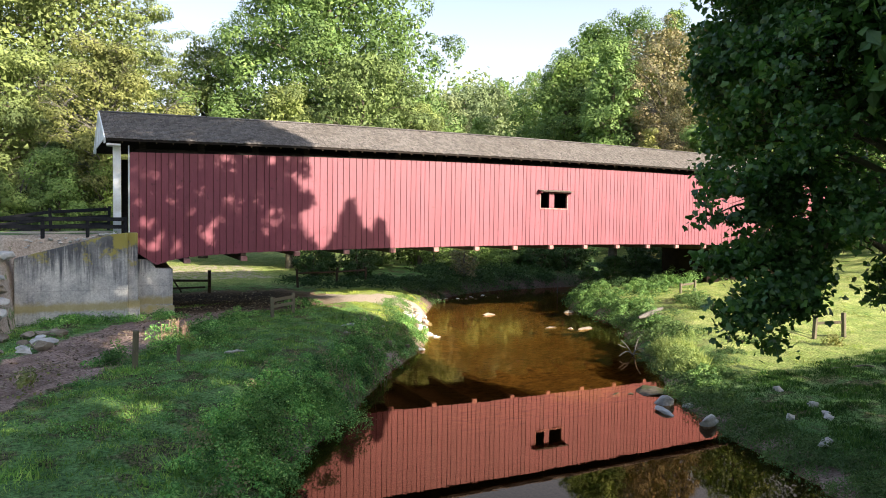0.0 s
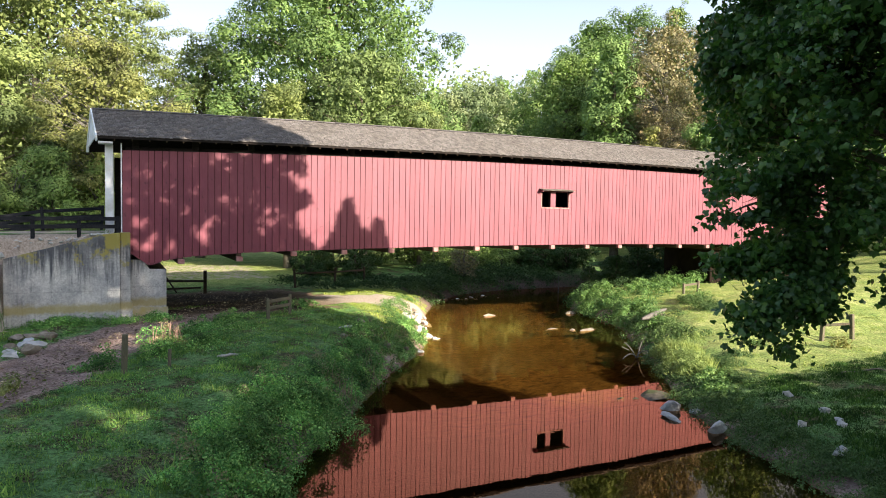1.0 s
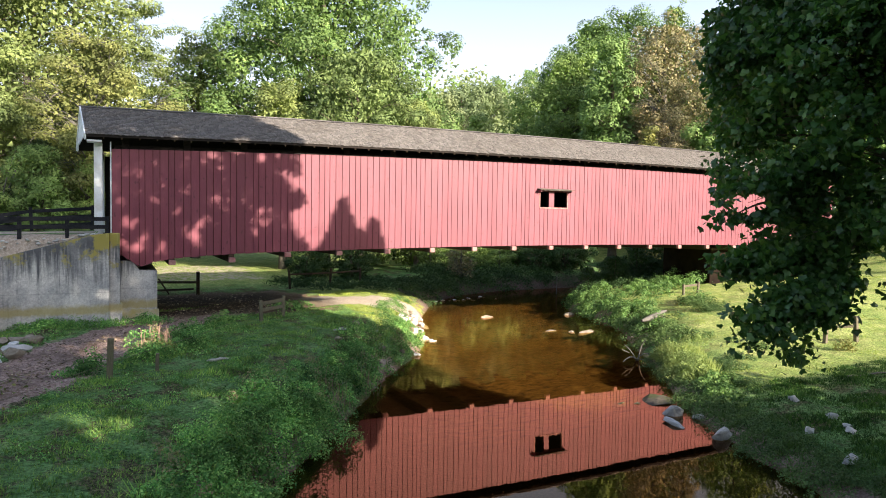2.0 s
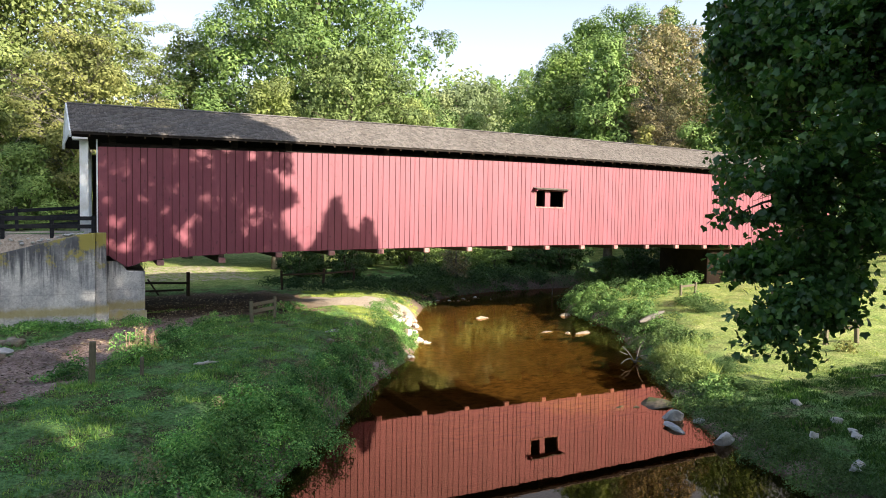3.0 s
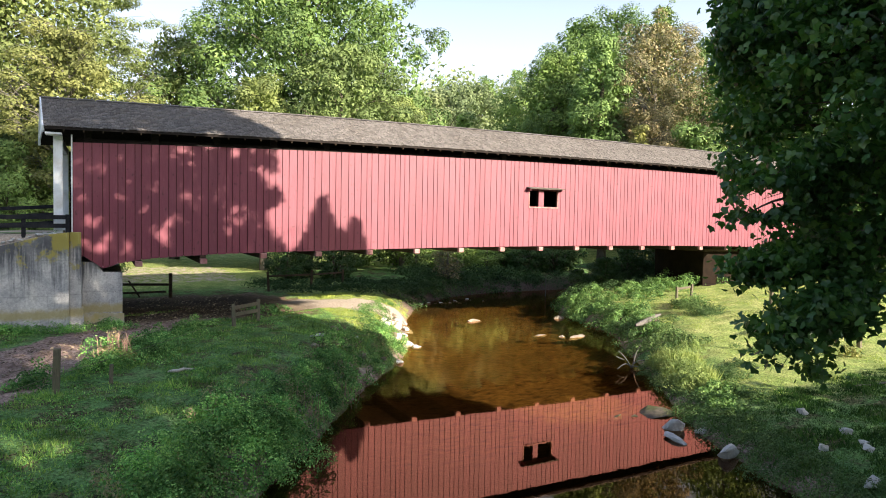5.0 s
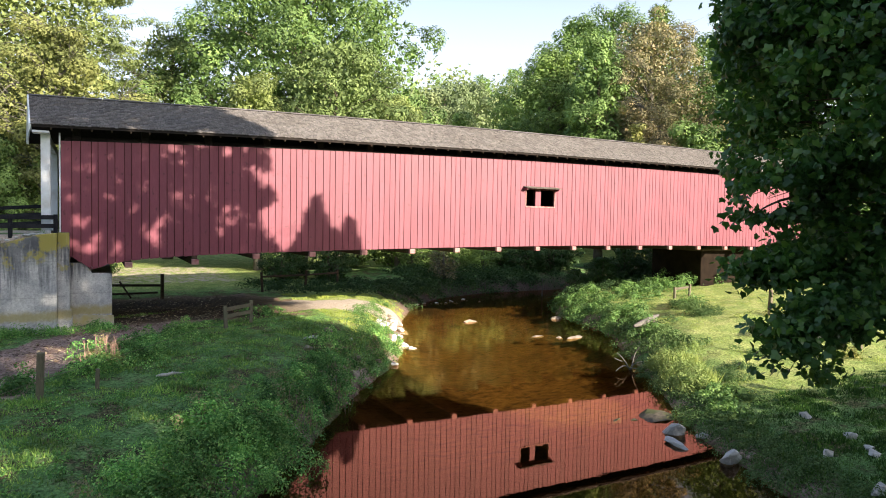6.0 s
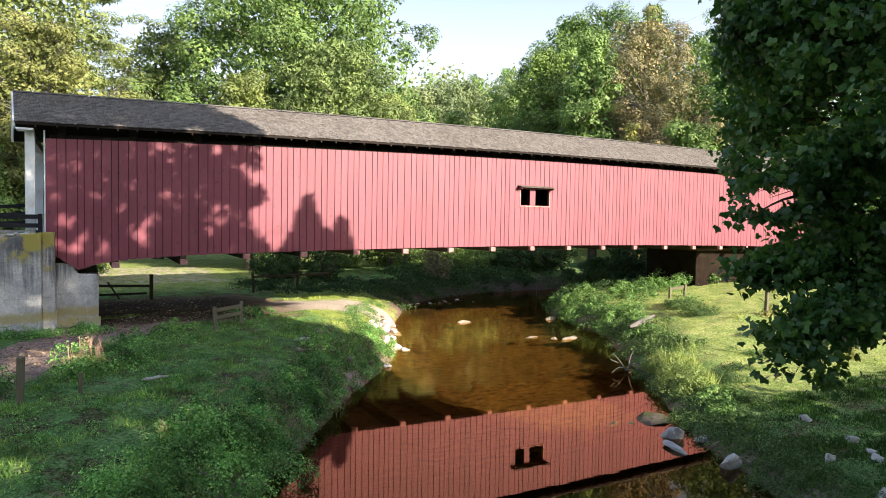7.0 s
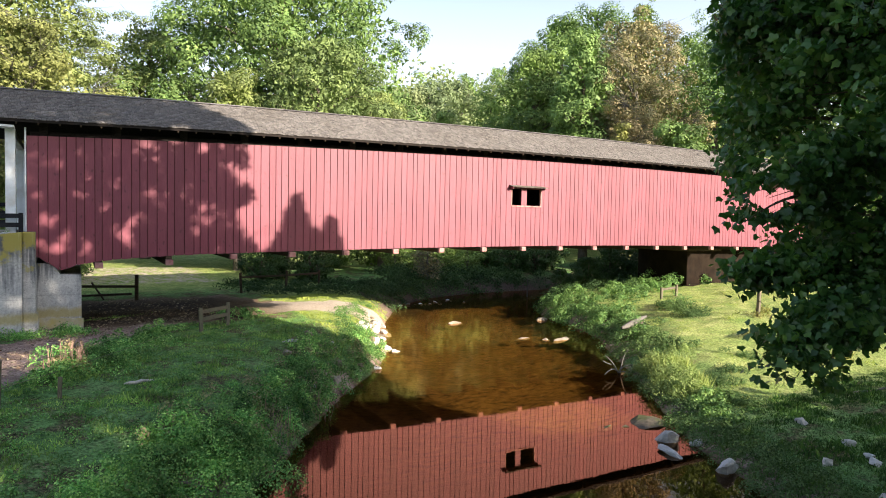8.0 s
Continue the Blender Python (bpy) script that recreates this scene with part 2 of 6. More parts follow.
GREY_WOOD = surface("grey_split_wood", (0.085, 0.072, 0.052), (0.23, 0.195, 0.145), 12, 0.9, (4, 4, 0.6), (0.15, 0.145, 0.095), 2, 0.5)
STONE = surface("pale_field_stone", (0.46, 0.455, 0.45), (0.78, 0.77, 0.76), 7, 0.9, None, (0.48, 0.47, 0.45), 1.6, 0.7, 0.2, 0, 0.04)
TAN_STONE = surface("tan_field_stone", (0.24, 0.20, 0.155), (0.46, 0.40, 0.33), 7, 0.9, None, (0.20, 0.16, 0.11), 1.6, 0.7, 0.3, 0, 0.04)
DARK_STONE = surface("damp_dark_stone", (0.05, 0.045, 0.035), (0.14, 0.12, 0.09), 6, 0.6, None, (0.09, 0.1, 0.04), 2, 0.6)
# very dark brown: shade under the bridge's far end is put into it
PIER_SHADE_STONE = surface("shade_dark_abutment_stone", (0.007, 0.0045, 0.003), (0.022, 0.0125, 0.0075), 4, 0.9, (1, 1, 0.5), (0.028, 0.019, 0.012), 0.9, 0.7, 0.15)
MOSSY = surface("mossy_concrete", (0.34, 0.32, 0.26), (0.52, 0.49, 0.40), 9, 0.95, None, (0.44, 0.38, 0.17), 1.8, 0.5)
BARK = surface("grey_brown_bark", (0.055, 0.042, 0.032), (0.17, 0.138, 0.105), 7, 0.95, (3, 3, 0.5), (0.2, 0.18, 0.15), 0.8, 0.8, 0, 0, 0.04)
PALE_BARK = surface("pale_dead_branch", (0.085, 0.080, 0.072), (0.205, 0.190, 0.170), 9, 0.9, (3, 3, 0.6), None, 1, 0.5)
BLEACHED = surface("bleached_wood", (0.36, 0.33, 0.30), (0.62, 0.58, 0.53), 10, 0.9, (3, 3, 0.6), None, 1, 0.4)
DRY = surface("dry_reddish_stalks", (0.22, 0.13, 0.10), (0.46, 0.31, 0.24), 14, 0.9, None, None, 1, 0.2)
LITTER = foliage("brown_leaf_litter", (0.09, 0.064, 0.054), (0.23, 0.165, 0.14), (0.48, 0.40, 0.34), 0.05, 0.8, 0.8)
SYC = foliage("sycamore_leaves", (0.048, 0.118, 0.042), (0.080, 0.180, 0.060), (0.170, 0.290, 0.085), 0.42, 0.38, 0.45, 0.6)
LEAF_GREEN = foliage("fresh_green_leaves", (0.135, 0.220, 0.083), (0.185, 0.275, 0.100), (0.26, 0.345, 0.130), 0.15, 0.6, 0.35, 0.2, 0.42)
LEAF_DARK = foliage("deep_green_leaves", (0.085, 0.150, 0.062), (0.115, 0.195, 0.076), (0.155, 0.24, 0.094), 0.14)
# darker copy of the green leaf: the bridge's shade is in the colour
LEAF_SHADE = foliage("shade_darkened_leaves", (0.042, 0.085, 0.036), (0.062, 0.115, 0.046), (0.09, 0.15, 0.058), 0.1)
LEAF_CEDAR = foliage("dark_evergreen_leaves", (0.055, 0.090, 0.052), (0.085, 0.130, 0.068), (0.125, 0.175, 0.086), 0.08)
LEAF_WOOD = foliage("sunlit_wood_leaves", (0.130, 0.215, 0.082), (0.170, 0.265, 0.096), (0.22, 0.315, 0.118), 0.14, 0.6, 0.3, 0.2, 0.45)
LEAF_LIGHT = foliage("light_green_leaves", (0.18, 0.275, 0.105), (0.225, 0.325, 0.122), (0.28, 0.375, 0.145), 0.15, 0.6, 0.4, 0.2, 0.5)
LEAF_OLIVE = foliage("olive_green_leaves", (0.165, 0.218, 0.095), (0.212, 0.272, 0.116), (0.265, 0.325, 0.140), 0.15, 0.6, 0.4, 0.2, 0.5)
LEAF_YELLOW = foliage("yellow_green_leaves", (0.20, 0.21, 0.082), (0.27, 0.275, 0.11), (0.36, 0.345, 0.16), 0.15)
LEAF_BROWN = foliage("browning_autumn_leaves", (0.23, 0.225, 0.145), (0.33, 0.28, 0.185), (0.44, 0.34, 0.235), 0.15)
LEAF_WEED = foliage("bank_weed_leaves", (0.085, 0.225, 0.070), (0.19, 0.39, 0.125), (0.37, 0.56, 0.20), 0.10, 0.6, 0.9, 0.1, 0.30)
LEAF_LUSH = foliage("lush_sunlit_weeds", (0.110, 0.220, 0.085), (0.160, 0.280, 0.105), (0.24, 0.365, 0.14), 0.2, 0.6, 1.3, 0.2, 0.36)
LEAF_PALE = foliage("pale_meadow_plants", (0.24, 0.315, 0.118), (0.30, 0.37, 0.142), (0.37, 0.42, 0.17), 0.2, 0.6, 1.2)
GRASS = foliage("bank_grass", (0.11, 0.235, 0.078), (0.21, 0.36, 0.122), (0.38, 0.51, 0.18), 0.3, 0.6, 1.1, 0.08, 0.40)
# bank grass darkened: the sycamore's shade is put into its colour
DARKENED_GRASS = foliage("shade_darkened_bank_grass", (0.034, 0.085, 0.025), (0.072, 0.155, 0.042), (0.135, 0.235, 0.066), 0.25, 0.6, 1.2, 0.2, 0.45)
# yellowish grass lightened: part of the sunlight is in its colour
MEADOW = foliage("sunlit_dry_meadow_grass", (0.27, 0.36, 0.105), (0.32, 0.395, 0.122), (0.38, 0.43, 0.145), 0.3, 0.6, 0.9, 0.2, 0.6)
# far leaves: distance haze is put into these paler tones
LEAF_HAZE = foliage("haze_pale_far_leaves", (0.17, 0.222, 0.135), (0.20, 0.255, 0.155), (0.235, 0.285, 0.175), 0.15, 0.7, 0.2)
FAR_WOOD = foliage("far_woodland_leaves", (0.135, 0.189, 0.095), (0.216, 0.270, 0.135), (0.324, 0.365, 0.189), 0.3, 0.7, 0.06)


# ---- mesh helpers ----
def part(name, mesh, material, parent=None, label=""):
    """Links a mesh or a bmesh as one object, under a thing or under a part."""
    if isinstance(mesh, bmesh.types.BMesh):
        me = bpy.data.meshes.new(name)
        mesh.to_mesh(me)
        mesh.free()
    else:
        me = mesh
    if material and not me.materials:
        me.materials.append(material)
    ob = new(name, me)
    ob.parent = parent
    if label:
        ob["label"] = label
    return ob


def thing(name, label, category, at=(0, 0, 0), group="", kind=""):
    ob = new(name)
    ob.location = at
    ob.empty_display_size = 0.2
    return tagged(ob, label, category, group, kind)


def mesh_of(name, verts, faces, smooth=False):
    """A mesh from numpy arrays; all faces have the same number of corners."""
    me = bpy.data.meshes.new(name)
    verts, faces = np.asarray(verts, np.float32), np.asarray(faces, np.int32)
    k = faces.shape[1]
    me.vertices.add(len(verts))
    me.vertices.foreach_set("co", verts.ravel())
    me.loops.add(faces.size)
    me.loops.foreach_set("vertex_index", faces.ravel())
    me.polygons.add(len(faces))
    me.polygons.foreach_set("loop_start", np.arange(0, faces.size, k, dtype=np.int32))
    me.polygons.foreach_set("use_smooth", np.full(len(faces), smooth))
    me.update(calc_edges=True)
    return me


def box(bm, x0, x1, y0, y1, z0, z1, m=None):
    vs = [bm.verts.new((x, y, z)) for x in (x0, x1) for y in (y0, y1) for z in (z0, z1)]
    for f in ((0, 1, 3, 2), (4, 6, 7, 5), (0, 4, 5, 1), (2, 3, 7, 6), (0, 2, 6, 4), (1, 5, 7, 3)):
        bm.faces.new([vs[i] for i in f])
    if m:
        bmesh.ops.transform(bm, matrix=m, verts=vs)
    return vs


def one_box(x0, x1, y0, y1, z0, z1, bevel=0.0):
    bm = bmesh.new()
    box(bm, x0, x1, y0, y1, z0, z1)
    if bevel:
        bmesh.ops.bevel(bm, geom=bm.edges[:], offset=bevel, segments=1, affect="EDGES")
    bmesh.ops.recalc_face_normals(bm, faces=bm.faces[:])
    return bm


def beam(a, b, w, h, bevel=0.01):
    """A squared timber from a to b."""
    a, b = Vector(a), Vector(b)
    bm = one_box(-w / 2, w / 2, -h / 2, h / 2, 0, (b - a).length, bevel)
    q = (b - a).to_track_quat("Z", "Y")
    bmesh.ops.transform(bm, matrix=Matrix.Translation(a) @ q.to_matrix().to_4x4(), verts=bm.verts[:])
    return bm


def tube_arrays(points, radii, sides=7):
    pts = np.array(points, float)
    n = len(pts)
    d = np.gradient(pts, axis=0)
    d /= np.linalg.norm(d, axis=1)[:, None] + 1e-9
    ref = np.where(np.abs(d[:, 2:3]) > 0.9, np.array([[1.0, 0, 0]]), np.array([[0, 0, 1.0]]))
    u = np.cross(d, ref)
    u /= np.linalg.norm(u, axis=1)[:, None] + 1e-9
    v = np.cross(d, u)
    a = np.linspace(0, 2 * np.pi, sides, endpoint=False)
    ring = u[:, None] * np.cos(a)[None, :, None] + v[:, None] * np.sin(a)[None, :, None]
    vs = (pts[:, None] + ring * np.array(radii)[:, None, None]).reshape(-1, 3)
    i, j = np.meshgrid(np.arange(n - 1), np.arange(sides), indexing="ij")
    f = np.stack([i * sides + j, i * sides + (j + 1) % sides, (i + 1) * sides + (j + 1) % sides, (i + 1) * sides + j], -1).reshape(-1, 4)
    return vs, f


def joined(arrays):
    vs, fs, o = [], [], 0
    for v, f in arrays:
        vs.append(v)
        fs.append(f + o)
        o += len(v)
    return np.concatenate(vs), np.concatenate(fs)


SPRIG = (np.array([(-0.30, 0.35, 0), (0.34, 0.25, 0), (0.02, 1.05, 0)]), np.array([(0, 1, 2)]))
LEAF = (np.array([(0, 0, 0), (0.32, 0.5, 0.06), (0, 1, -0.05), (-0.32, 0.5, 0.06)]), np.array([(0, 1, 2), (0, 2, 3)]))
BLADE = (np.array([(-0.05, 0, 0), (0.05, 0, 0), (0, 1, 0)]), np.array([(0, 1, 2)]))


def lobed_leaf():
    ang = np.radians([-90, -28, 18, 54, 90, 126, 162, 208])
    rad = np.array([0.22, 0.54, 0.74, 0.52, 0.86, 0.52, 0.74, 0.54])
    rim = np.stack([np.cos(ang) * rad, np.sin(ang) * rad + 0.3, -0.22 * rad ** 2], 1)
    v = np.concatenate([[(0, 0.3, 0.03)], rim])
    return v, np.array([(0, 1 + i, 1 + (i + 1) % 8) for i in range(8)])


def scatter(rng, centres, shape, sizes, out, wild=0.8, up=0.5, droop=0.0):
    """Copies of a small leaf shape at the centres, turned about their outward direction."""
    n = len(centres)
    nor = out * 0.6 + np.array([0, 0, up]) + rng.normal(0, wild, (n, 3))
    nor /= np.linalg.norm(nor, axis=1)[:, None] + 1e-9
    tan = rng.normal(0, 1, (n, 3)) + np.array([0, 0, -droop])
    tan -= nor * (tan * nor).sum(1)[:, None]
    tan /= np.linalg.norm(tan, axis=1)[:, None] + 1e-9
    bit = np.cross(tan, nor)
    sv, sf = shape
    s = np.asarray(sizes)[:, None, None]
    v = centres[:, None] + s * (bit[:, None] * sv[None, :, 0:1] + tan[:, None] * sv[None, :, 1:2] + nor[:, None] * sv[None, :, 2:3])
    f = sf[None] + (np.arange(n) * len(sv))[:, None, None]
    return v.reshape(-1, 3), f.reshape(-1, sf.shape[1])


def bend(rng, a, b, n, sag):
    t = np.linspace(0, 1, n)[:, None]
    a, b = np.array(a, float), np.array(b, float)
    mid = rng.normal(0, sag, 3)
    return a + (b - a) * t + mid * np.sin(np.pi * t) * np.linalg.norm(b - a) * 0.25 + np.array([0, 0, 0.12]) * np.linalg.norm(b - a) * np.sin(np.pi * t)


def shadow_spot(p):
    """Where the low sun's ray through a point meets the plane of the bridge's front wall: along it, and its height."""
    return p[:, 0] + 0.45 * p[:, 1], p[:, 2] + 0.44 * p[:, 1]


def kept_sunny(p, slack=0.0):
    """Points that would shade the open, sunny stretch of the wall and the roof."""
    sx, sz = shadow_spot(p)
    edge = np.interp(sz, [3.4, 4.2, 4.55, 4.9, 5.6, 6.05, 6.4, 6.65, 7.0, 7.3, 8.2, 9.0, 11.2], [8.1, 8.0, 7.8, 7.4, 7.15, 7.95, 7.85, 7.25, 7.15, 7.75, 7.55, 7.8, 7.2])
    peak = np.interp(sx, [8.2, 8.6, 8.95, 9.2, 9.3, 9.5, 9.65, 9.8, 9.9, 10.05, 10.2, 10.45, 10.6, 10.9, 11.1, 11.25, 11.3, 11.5, 11.75], [3.7, 3.9, 4.4, 4.75, 5.45, 5.75, 6.45, 6.1, 5.35, 5.45, 4.75, 4.8, 4.4, 4.7, 5.45, 5.3, 4.6, 4.4, 3.3])
    return (sz > 3.3) & (sx > edge + slack) & (sz > peak + slack) & (sx < 60)


# sun flecks on the shaded end of the wall
FLECKS = [(3.17, 6.37, 0.24), (2.88, 7.32, 0.15), (2.78, 5.61, 0.22), (1.97, 6.01, 0.26), (3.47, 4.50, 0.32), (3.62, 5.0, 0.22), (2.25, 4.15, 0.28), (0.98, 5.04, 0.30), (1.35, 4.10, 0.30), (1.6, 4.6, 0.22), (6.05, 7.85, 0.26),
          (5.88, 4.79, 0.17), (6.62, 4.05, 0.22), (0.8, 5.87, 0.24), (4.49, 6.87, 0.13), (2.3, 6.6, 0.15), (1.4, 7.0, 0.16), (0.8, 4.3, 0.24), (1.25, 2.8, 0.30), (-0.45, 2.15, 0.18)]


def unlit(p, slack=-0.13):
    """True where a leaf may stand: off the sunny wall and off the rays of its flecks."""
    sx, sz = shadow_spot(p)
    ok = ~kept_sunny(p, slack)
    for fx_, fz_, fr_ in FLECKS:
        ok &= np.hypot(sx - fx_, sz - fz_) > fr_
    return ok


def tree(name, label, category, seed, h, r, base, leaves, leaf_size, leaf_mat, bark, limbs=22, puff=0.9, flat=0.7, shape=0.7, shape_mesh=SPRIG, up=0.4, group="", spot=(0, 0, 0), gaps=(), twigs=0, core=0.16, lobes=0.2, sunny=False):
    """A tapered trunk with limbs and twigs, and a crown built of puffs of leaves: each puff carries its leaves on its outer shell."""
    rng = np.random.default_rng(seed)
    t = thing(name, label, category, group=group)
    lean = rng.normal(0, 0.03, 2) * h
    zs = np.linspace(0, 0.93, 10)
    spine = np.stack([lean[0] * zs ** 1.5 + 0.12 * np.sin(zs * 5 + seed), lean[1] * zs ** 1.5 + 0.12 * np.cos(zs * 4 + seed), zs * h - 0.15], 1)
    tr = 0.016 * h + 0.05
    tubes = [tube_arrays(spine, tr * (1.25 - 0.25 * np.minimum(1, zs * 12)) * (1 - zs) ** 0.8 + 0.02, 9)]
    ph = rng.uniform(0, 6.28, 4)

    def reach_at(u, az):
        wave = np.sin(2 * az + ph[0] + 3 * u) + 0.8 * np.sin(3 * az + ph[1] - 7 * u) + 0.7 * np.sin(9 * u + ph[2] + az)
        return r * np.sin(np.pi * (0.16 + 0.80 * u)) ** shape * (1 + lobes * 0.5 * wave)

    # puffs, most of them near the crown's outside
    n_puff = int(max(26, 2.6 * r * h * (1 - base) / puff ** 2 * 0.42))
    u = rng.random(n_puff * 3)
    u = u[rng.random(len(u)) < np.sin(np.pi * (0.16 + 0.80 * u)) ** shape][:n_puff]
    az = rng.uniform(0, 2 * np.pi, len(u))
    rho = reach_at(u, az) * rng.random(len(u)) ** 0.30
    zc = (base + (0.98 - base) * u) * h
    axis = np.stack([np.interp(zc, spine[:, 2], spine[:, k]) for k in range(2)], 1)
    centres = np.column_stack([axis[:, 0] + rho * np.cos(az), axis[:, 1] + rho * np.sin(az), zc])
    size = puff * rng.uniform(0.55, 1.40, len(u))
    step_ = max(1, len(u) // limbs)
    for i in range(0, len(u), step_):
        c = centres[i]
        zb = max(base * h * 0.8, zc[i] - 0.45 * rho[i] - 0.5)
        p0 = np.array([np.interp(zb, spine[:, 2], spine[:, k]) for k in range(3)])
        line = bend(rng, p0, c, 7, 0.25)
        tubes.append(tube_arrays(line, np.linspace(tr * 0.38 * (1.15 - 0.75 * u[i]), 0.015, 7), 5))
        for j in range(i + 1, min(i + 4, len(u))):
            if np.linalg.norm(centres[j] - line[4]) < 0.55 * r:
                tubes.append(tube_arrays(bend(rng, line[4], centres[j], 5, 0.2), np.linspace(0.045, 0.01, 5), 4))
    for _ in range(twigs):
        i = rng.integers(0, len(u))
        a = centres[i] - np.array([math.cos(az[i]), math.sin(az[i]), 0]) * size[i]
        b_ = centres[i] + rng.normal(0, 0.5, 3) * size[i] + np.array([math.cos(az[i]), math.sin(az[i]), 0.7]) * size[i] * 0.9
        tubes.append(tube_arrays(bend(rng, a, b_, 4, 0.3), np.linspace(0.026, 0.006, 4), 3))
    part("trunk", mesh_of("trunk", *joined(tubes), smooth=True), bark, t)

    # gaps in the crown through which the low sun falls on given spots of ground
    def clear(p, far):
        ok = np.ones(len(p), bool)
        run = (p[:, 2] + spot[2] - 1.2) / 0.44
        for sx, sy, sr in gaps:
            ok &= np.hypot(p[:, 0] + spot[0] - 0.45 * run - sx, 0.45 * (p[:, 1] + spot[1] + run - sy)) > sr + far
        return ok & unlit(p + np.array(spot)) if sunny else ok

    pick = rng.choice(len(centres), int(leaves * 1.45), p=size ** 2 / (size ** 2).sum())
    d = rng.normal(0, 1, (len(pick), 3))
    d /= np.linalg.norm(d, axis=1)[:, None]
    side = np.column_stack([np.cos(az), np.sin(az), np.full(len(az), 0.75)])[pick]
    ok = (d * side).sum(1) > rng.uniform(-0.75, 0.1, len(pick))
    pick, d = pick[ok][:leaves], d[ok][:leaves]
    pos = centres[pick] + d * (rng.uniform(0.70, 1.06, len(pick)) * size[pick])[:, None] * np.array([1.15, 1.15, flat])
    ok = clear(pos, leaf_size * 0.4)
    pos, d = pos[ok], d[ok]
    nor = d * np.array([1, 1, 1 / flat])
    nor /= np.linalg.norm(nor, axis=1)[:, None]
    outer = scatter(rng, pos, shape_mesh, leaf_size * rng.uniform(0.6, 1.35, len(pos)), nor * 1.7, 0.20, up, 0.5)
    n2 = int(leaves * core)
    u2, az2 = rng.random(n2), rng.uniform(0, 2 * np.pi, n2)
    rh2 = reach_at(u2, az2) * 0.78 * np.sqrt(rng.random(n2))
    z2 = (base + (0.95 - base) * u2) * h
    pos2 = np.column_stack([np.interp(z2, spine[:, 2], spine[:, 0]) + rh2 * np.cos(az2), np.interp(z2, spine[:, 2], spine[:, 1]) + rh2 * np.sin(az2), z2])
    pos2 = pos2[clear(pos2, leaf_size * 0.8)]
    inner = scatter(rng, pos2, SPRIG, leaf_size * rng.uniform(1.5, 2.4, len(pos2)), rng.normal(0, 1, (len(pos2), 3)), 0.6, 0.1)
    part("crown", mesh_of("crown", *joined([outer, inner])), leaf_mat, t)
    return t


def rock_mesh(seed, sx, sy, sz, rough=0.25, sub=3):
    rng = np.random.default_rng(seed)
    bm = bmesh.new()
    bmesh.ops.create_icosphere(bm, subdivisions=sub, radius=1)
    cuts = [Vector(rng.normal(0, 1, 3)).normalized() for _ in range(9)]
    off = Vector(rng.normal(0, 30, 3))
    for v in bm.verts:
        p = v.co.copy()
        for c in cuts:
            over = p.dot(c) - 0.52
            if over > 0:
                p -= c * over * 0.93
        p *= 1 + rough * noise.noise(p * 1.7 + off) + 0.25 * rough * noise.noise(p * 5 + off)
        v.co = Vector((p.x * sx, p.y * sy, p.z * sz))
    for f in bm.faces:
        f.smooth = False
    me = bpy.data.meshes.new("rock")
    bm.to_mesh(me)
    bm.free()
    return me


# ---- the ground, one sheet with the creek's channel in it ----
LEFT_EDGE = np.array([(-6, -60), (-2.5, -42), (0.6, -30), (1.6, -22), (2.3, -17.5), (3.6, -15.2), (5.6, -12.6), (7.2, -10.1), (8.6, -8.1), (11.2, -5.0), (12.7, -2.4), (13.3, 0.2), (14.8, 2.8), (17.0, 6.6), (19.2, 10.2), (22.6, 12.8), (27.0, 14.4), (33.0, 14.9), (38.0, 15.1), (60.0, 15.3)], float)
RIGHT_EDGE = np.array([(5, -60), (5.5, -42), (8.2, -30), (11.2, -23.5), (12.8, -20.6), (13.5, -18.2), (14.6, -15.8), (15.8, -13.8), (17.9, -11.0), (20.9, -6.3), (22.7, -3.7), (24.0, -0.4), (24.5, 2.6), (26.8, 6.3), (30.5, 9.4), (36.0, 11.8), (44.0, 12.6), (60.0, 13.0)], float)
TRACK = np.array([(-8.4, -19.0), (-3.3, -12.4), (-1.6, -9.1), (-0.4, -6.0), (1.1, -2.9), (3.4, 0.4), (6.5, 2.2), (9.5, 3.6), (12.2, 3.8), (14.2, 4.0)], float)


def away(px, py, line):
    """The distance of points from a line of corners."""
    best = np.full(px.shape, 1e9)
    for (ax, ay), (bx, by) in zip(line[:-1], line[1:]):
        dx, dy = bx - ax, by - ay
        t = np.clip(((px - ax) * dx + (py - ay) * dy) / (dx * dx + dy * dy), 0, 1)
        best = np.minimum(best, np.hypot(px - ax - t * dx, py - ay - t * dy))
    return best


def in_channel(px, py):
    poly = np.concatenate([LEFT_EDGE, RIGHT_EDGE[::-1]])
    inside = np.zeros(px.shape, bool)
    for (ax, ay), (bx, by) in zip(poly, np.roll(poly, -1, 0)):
        cross = (ay > py) != (by > py)
        with np.errstate(divide="ignore", invalid="ignore"):
            inside ^= cross & (px < (bx - ax) * (py - ay) / (by - ay) + ax)
    return inside


def step(v, a, b):
    t = np.clip((v - a) / (b - a), 0, 1)
    return t * t * (3 - 2 * t)


def swell(px, py, s, seed=0.0):
    return (np.sin(px * s + seed + 1.3 * np.sin(py * s * 0.7 + seed)) + np.sin(py * s * 1.17 - 2 * seed + 1.1 * np.sin(px * s * 0.83))) * 0.5


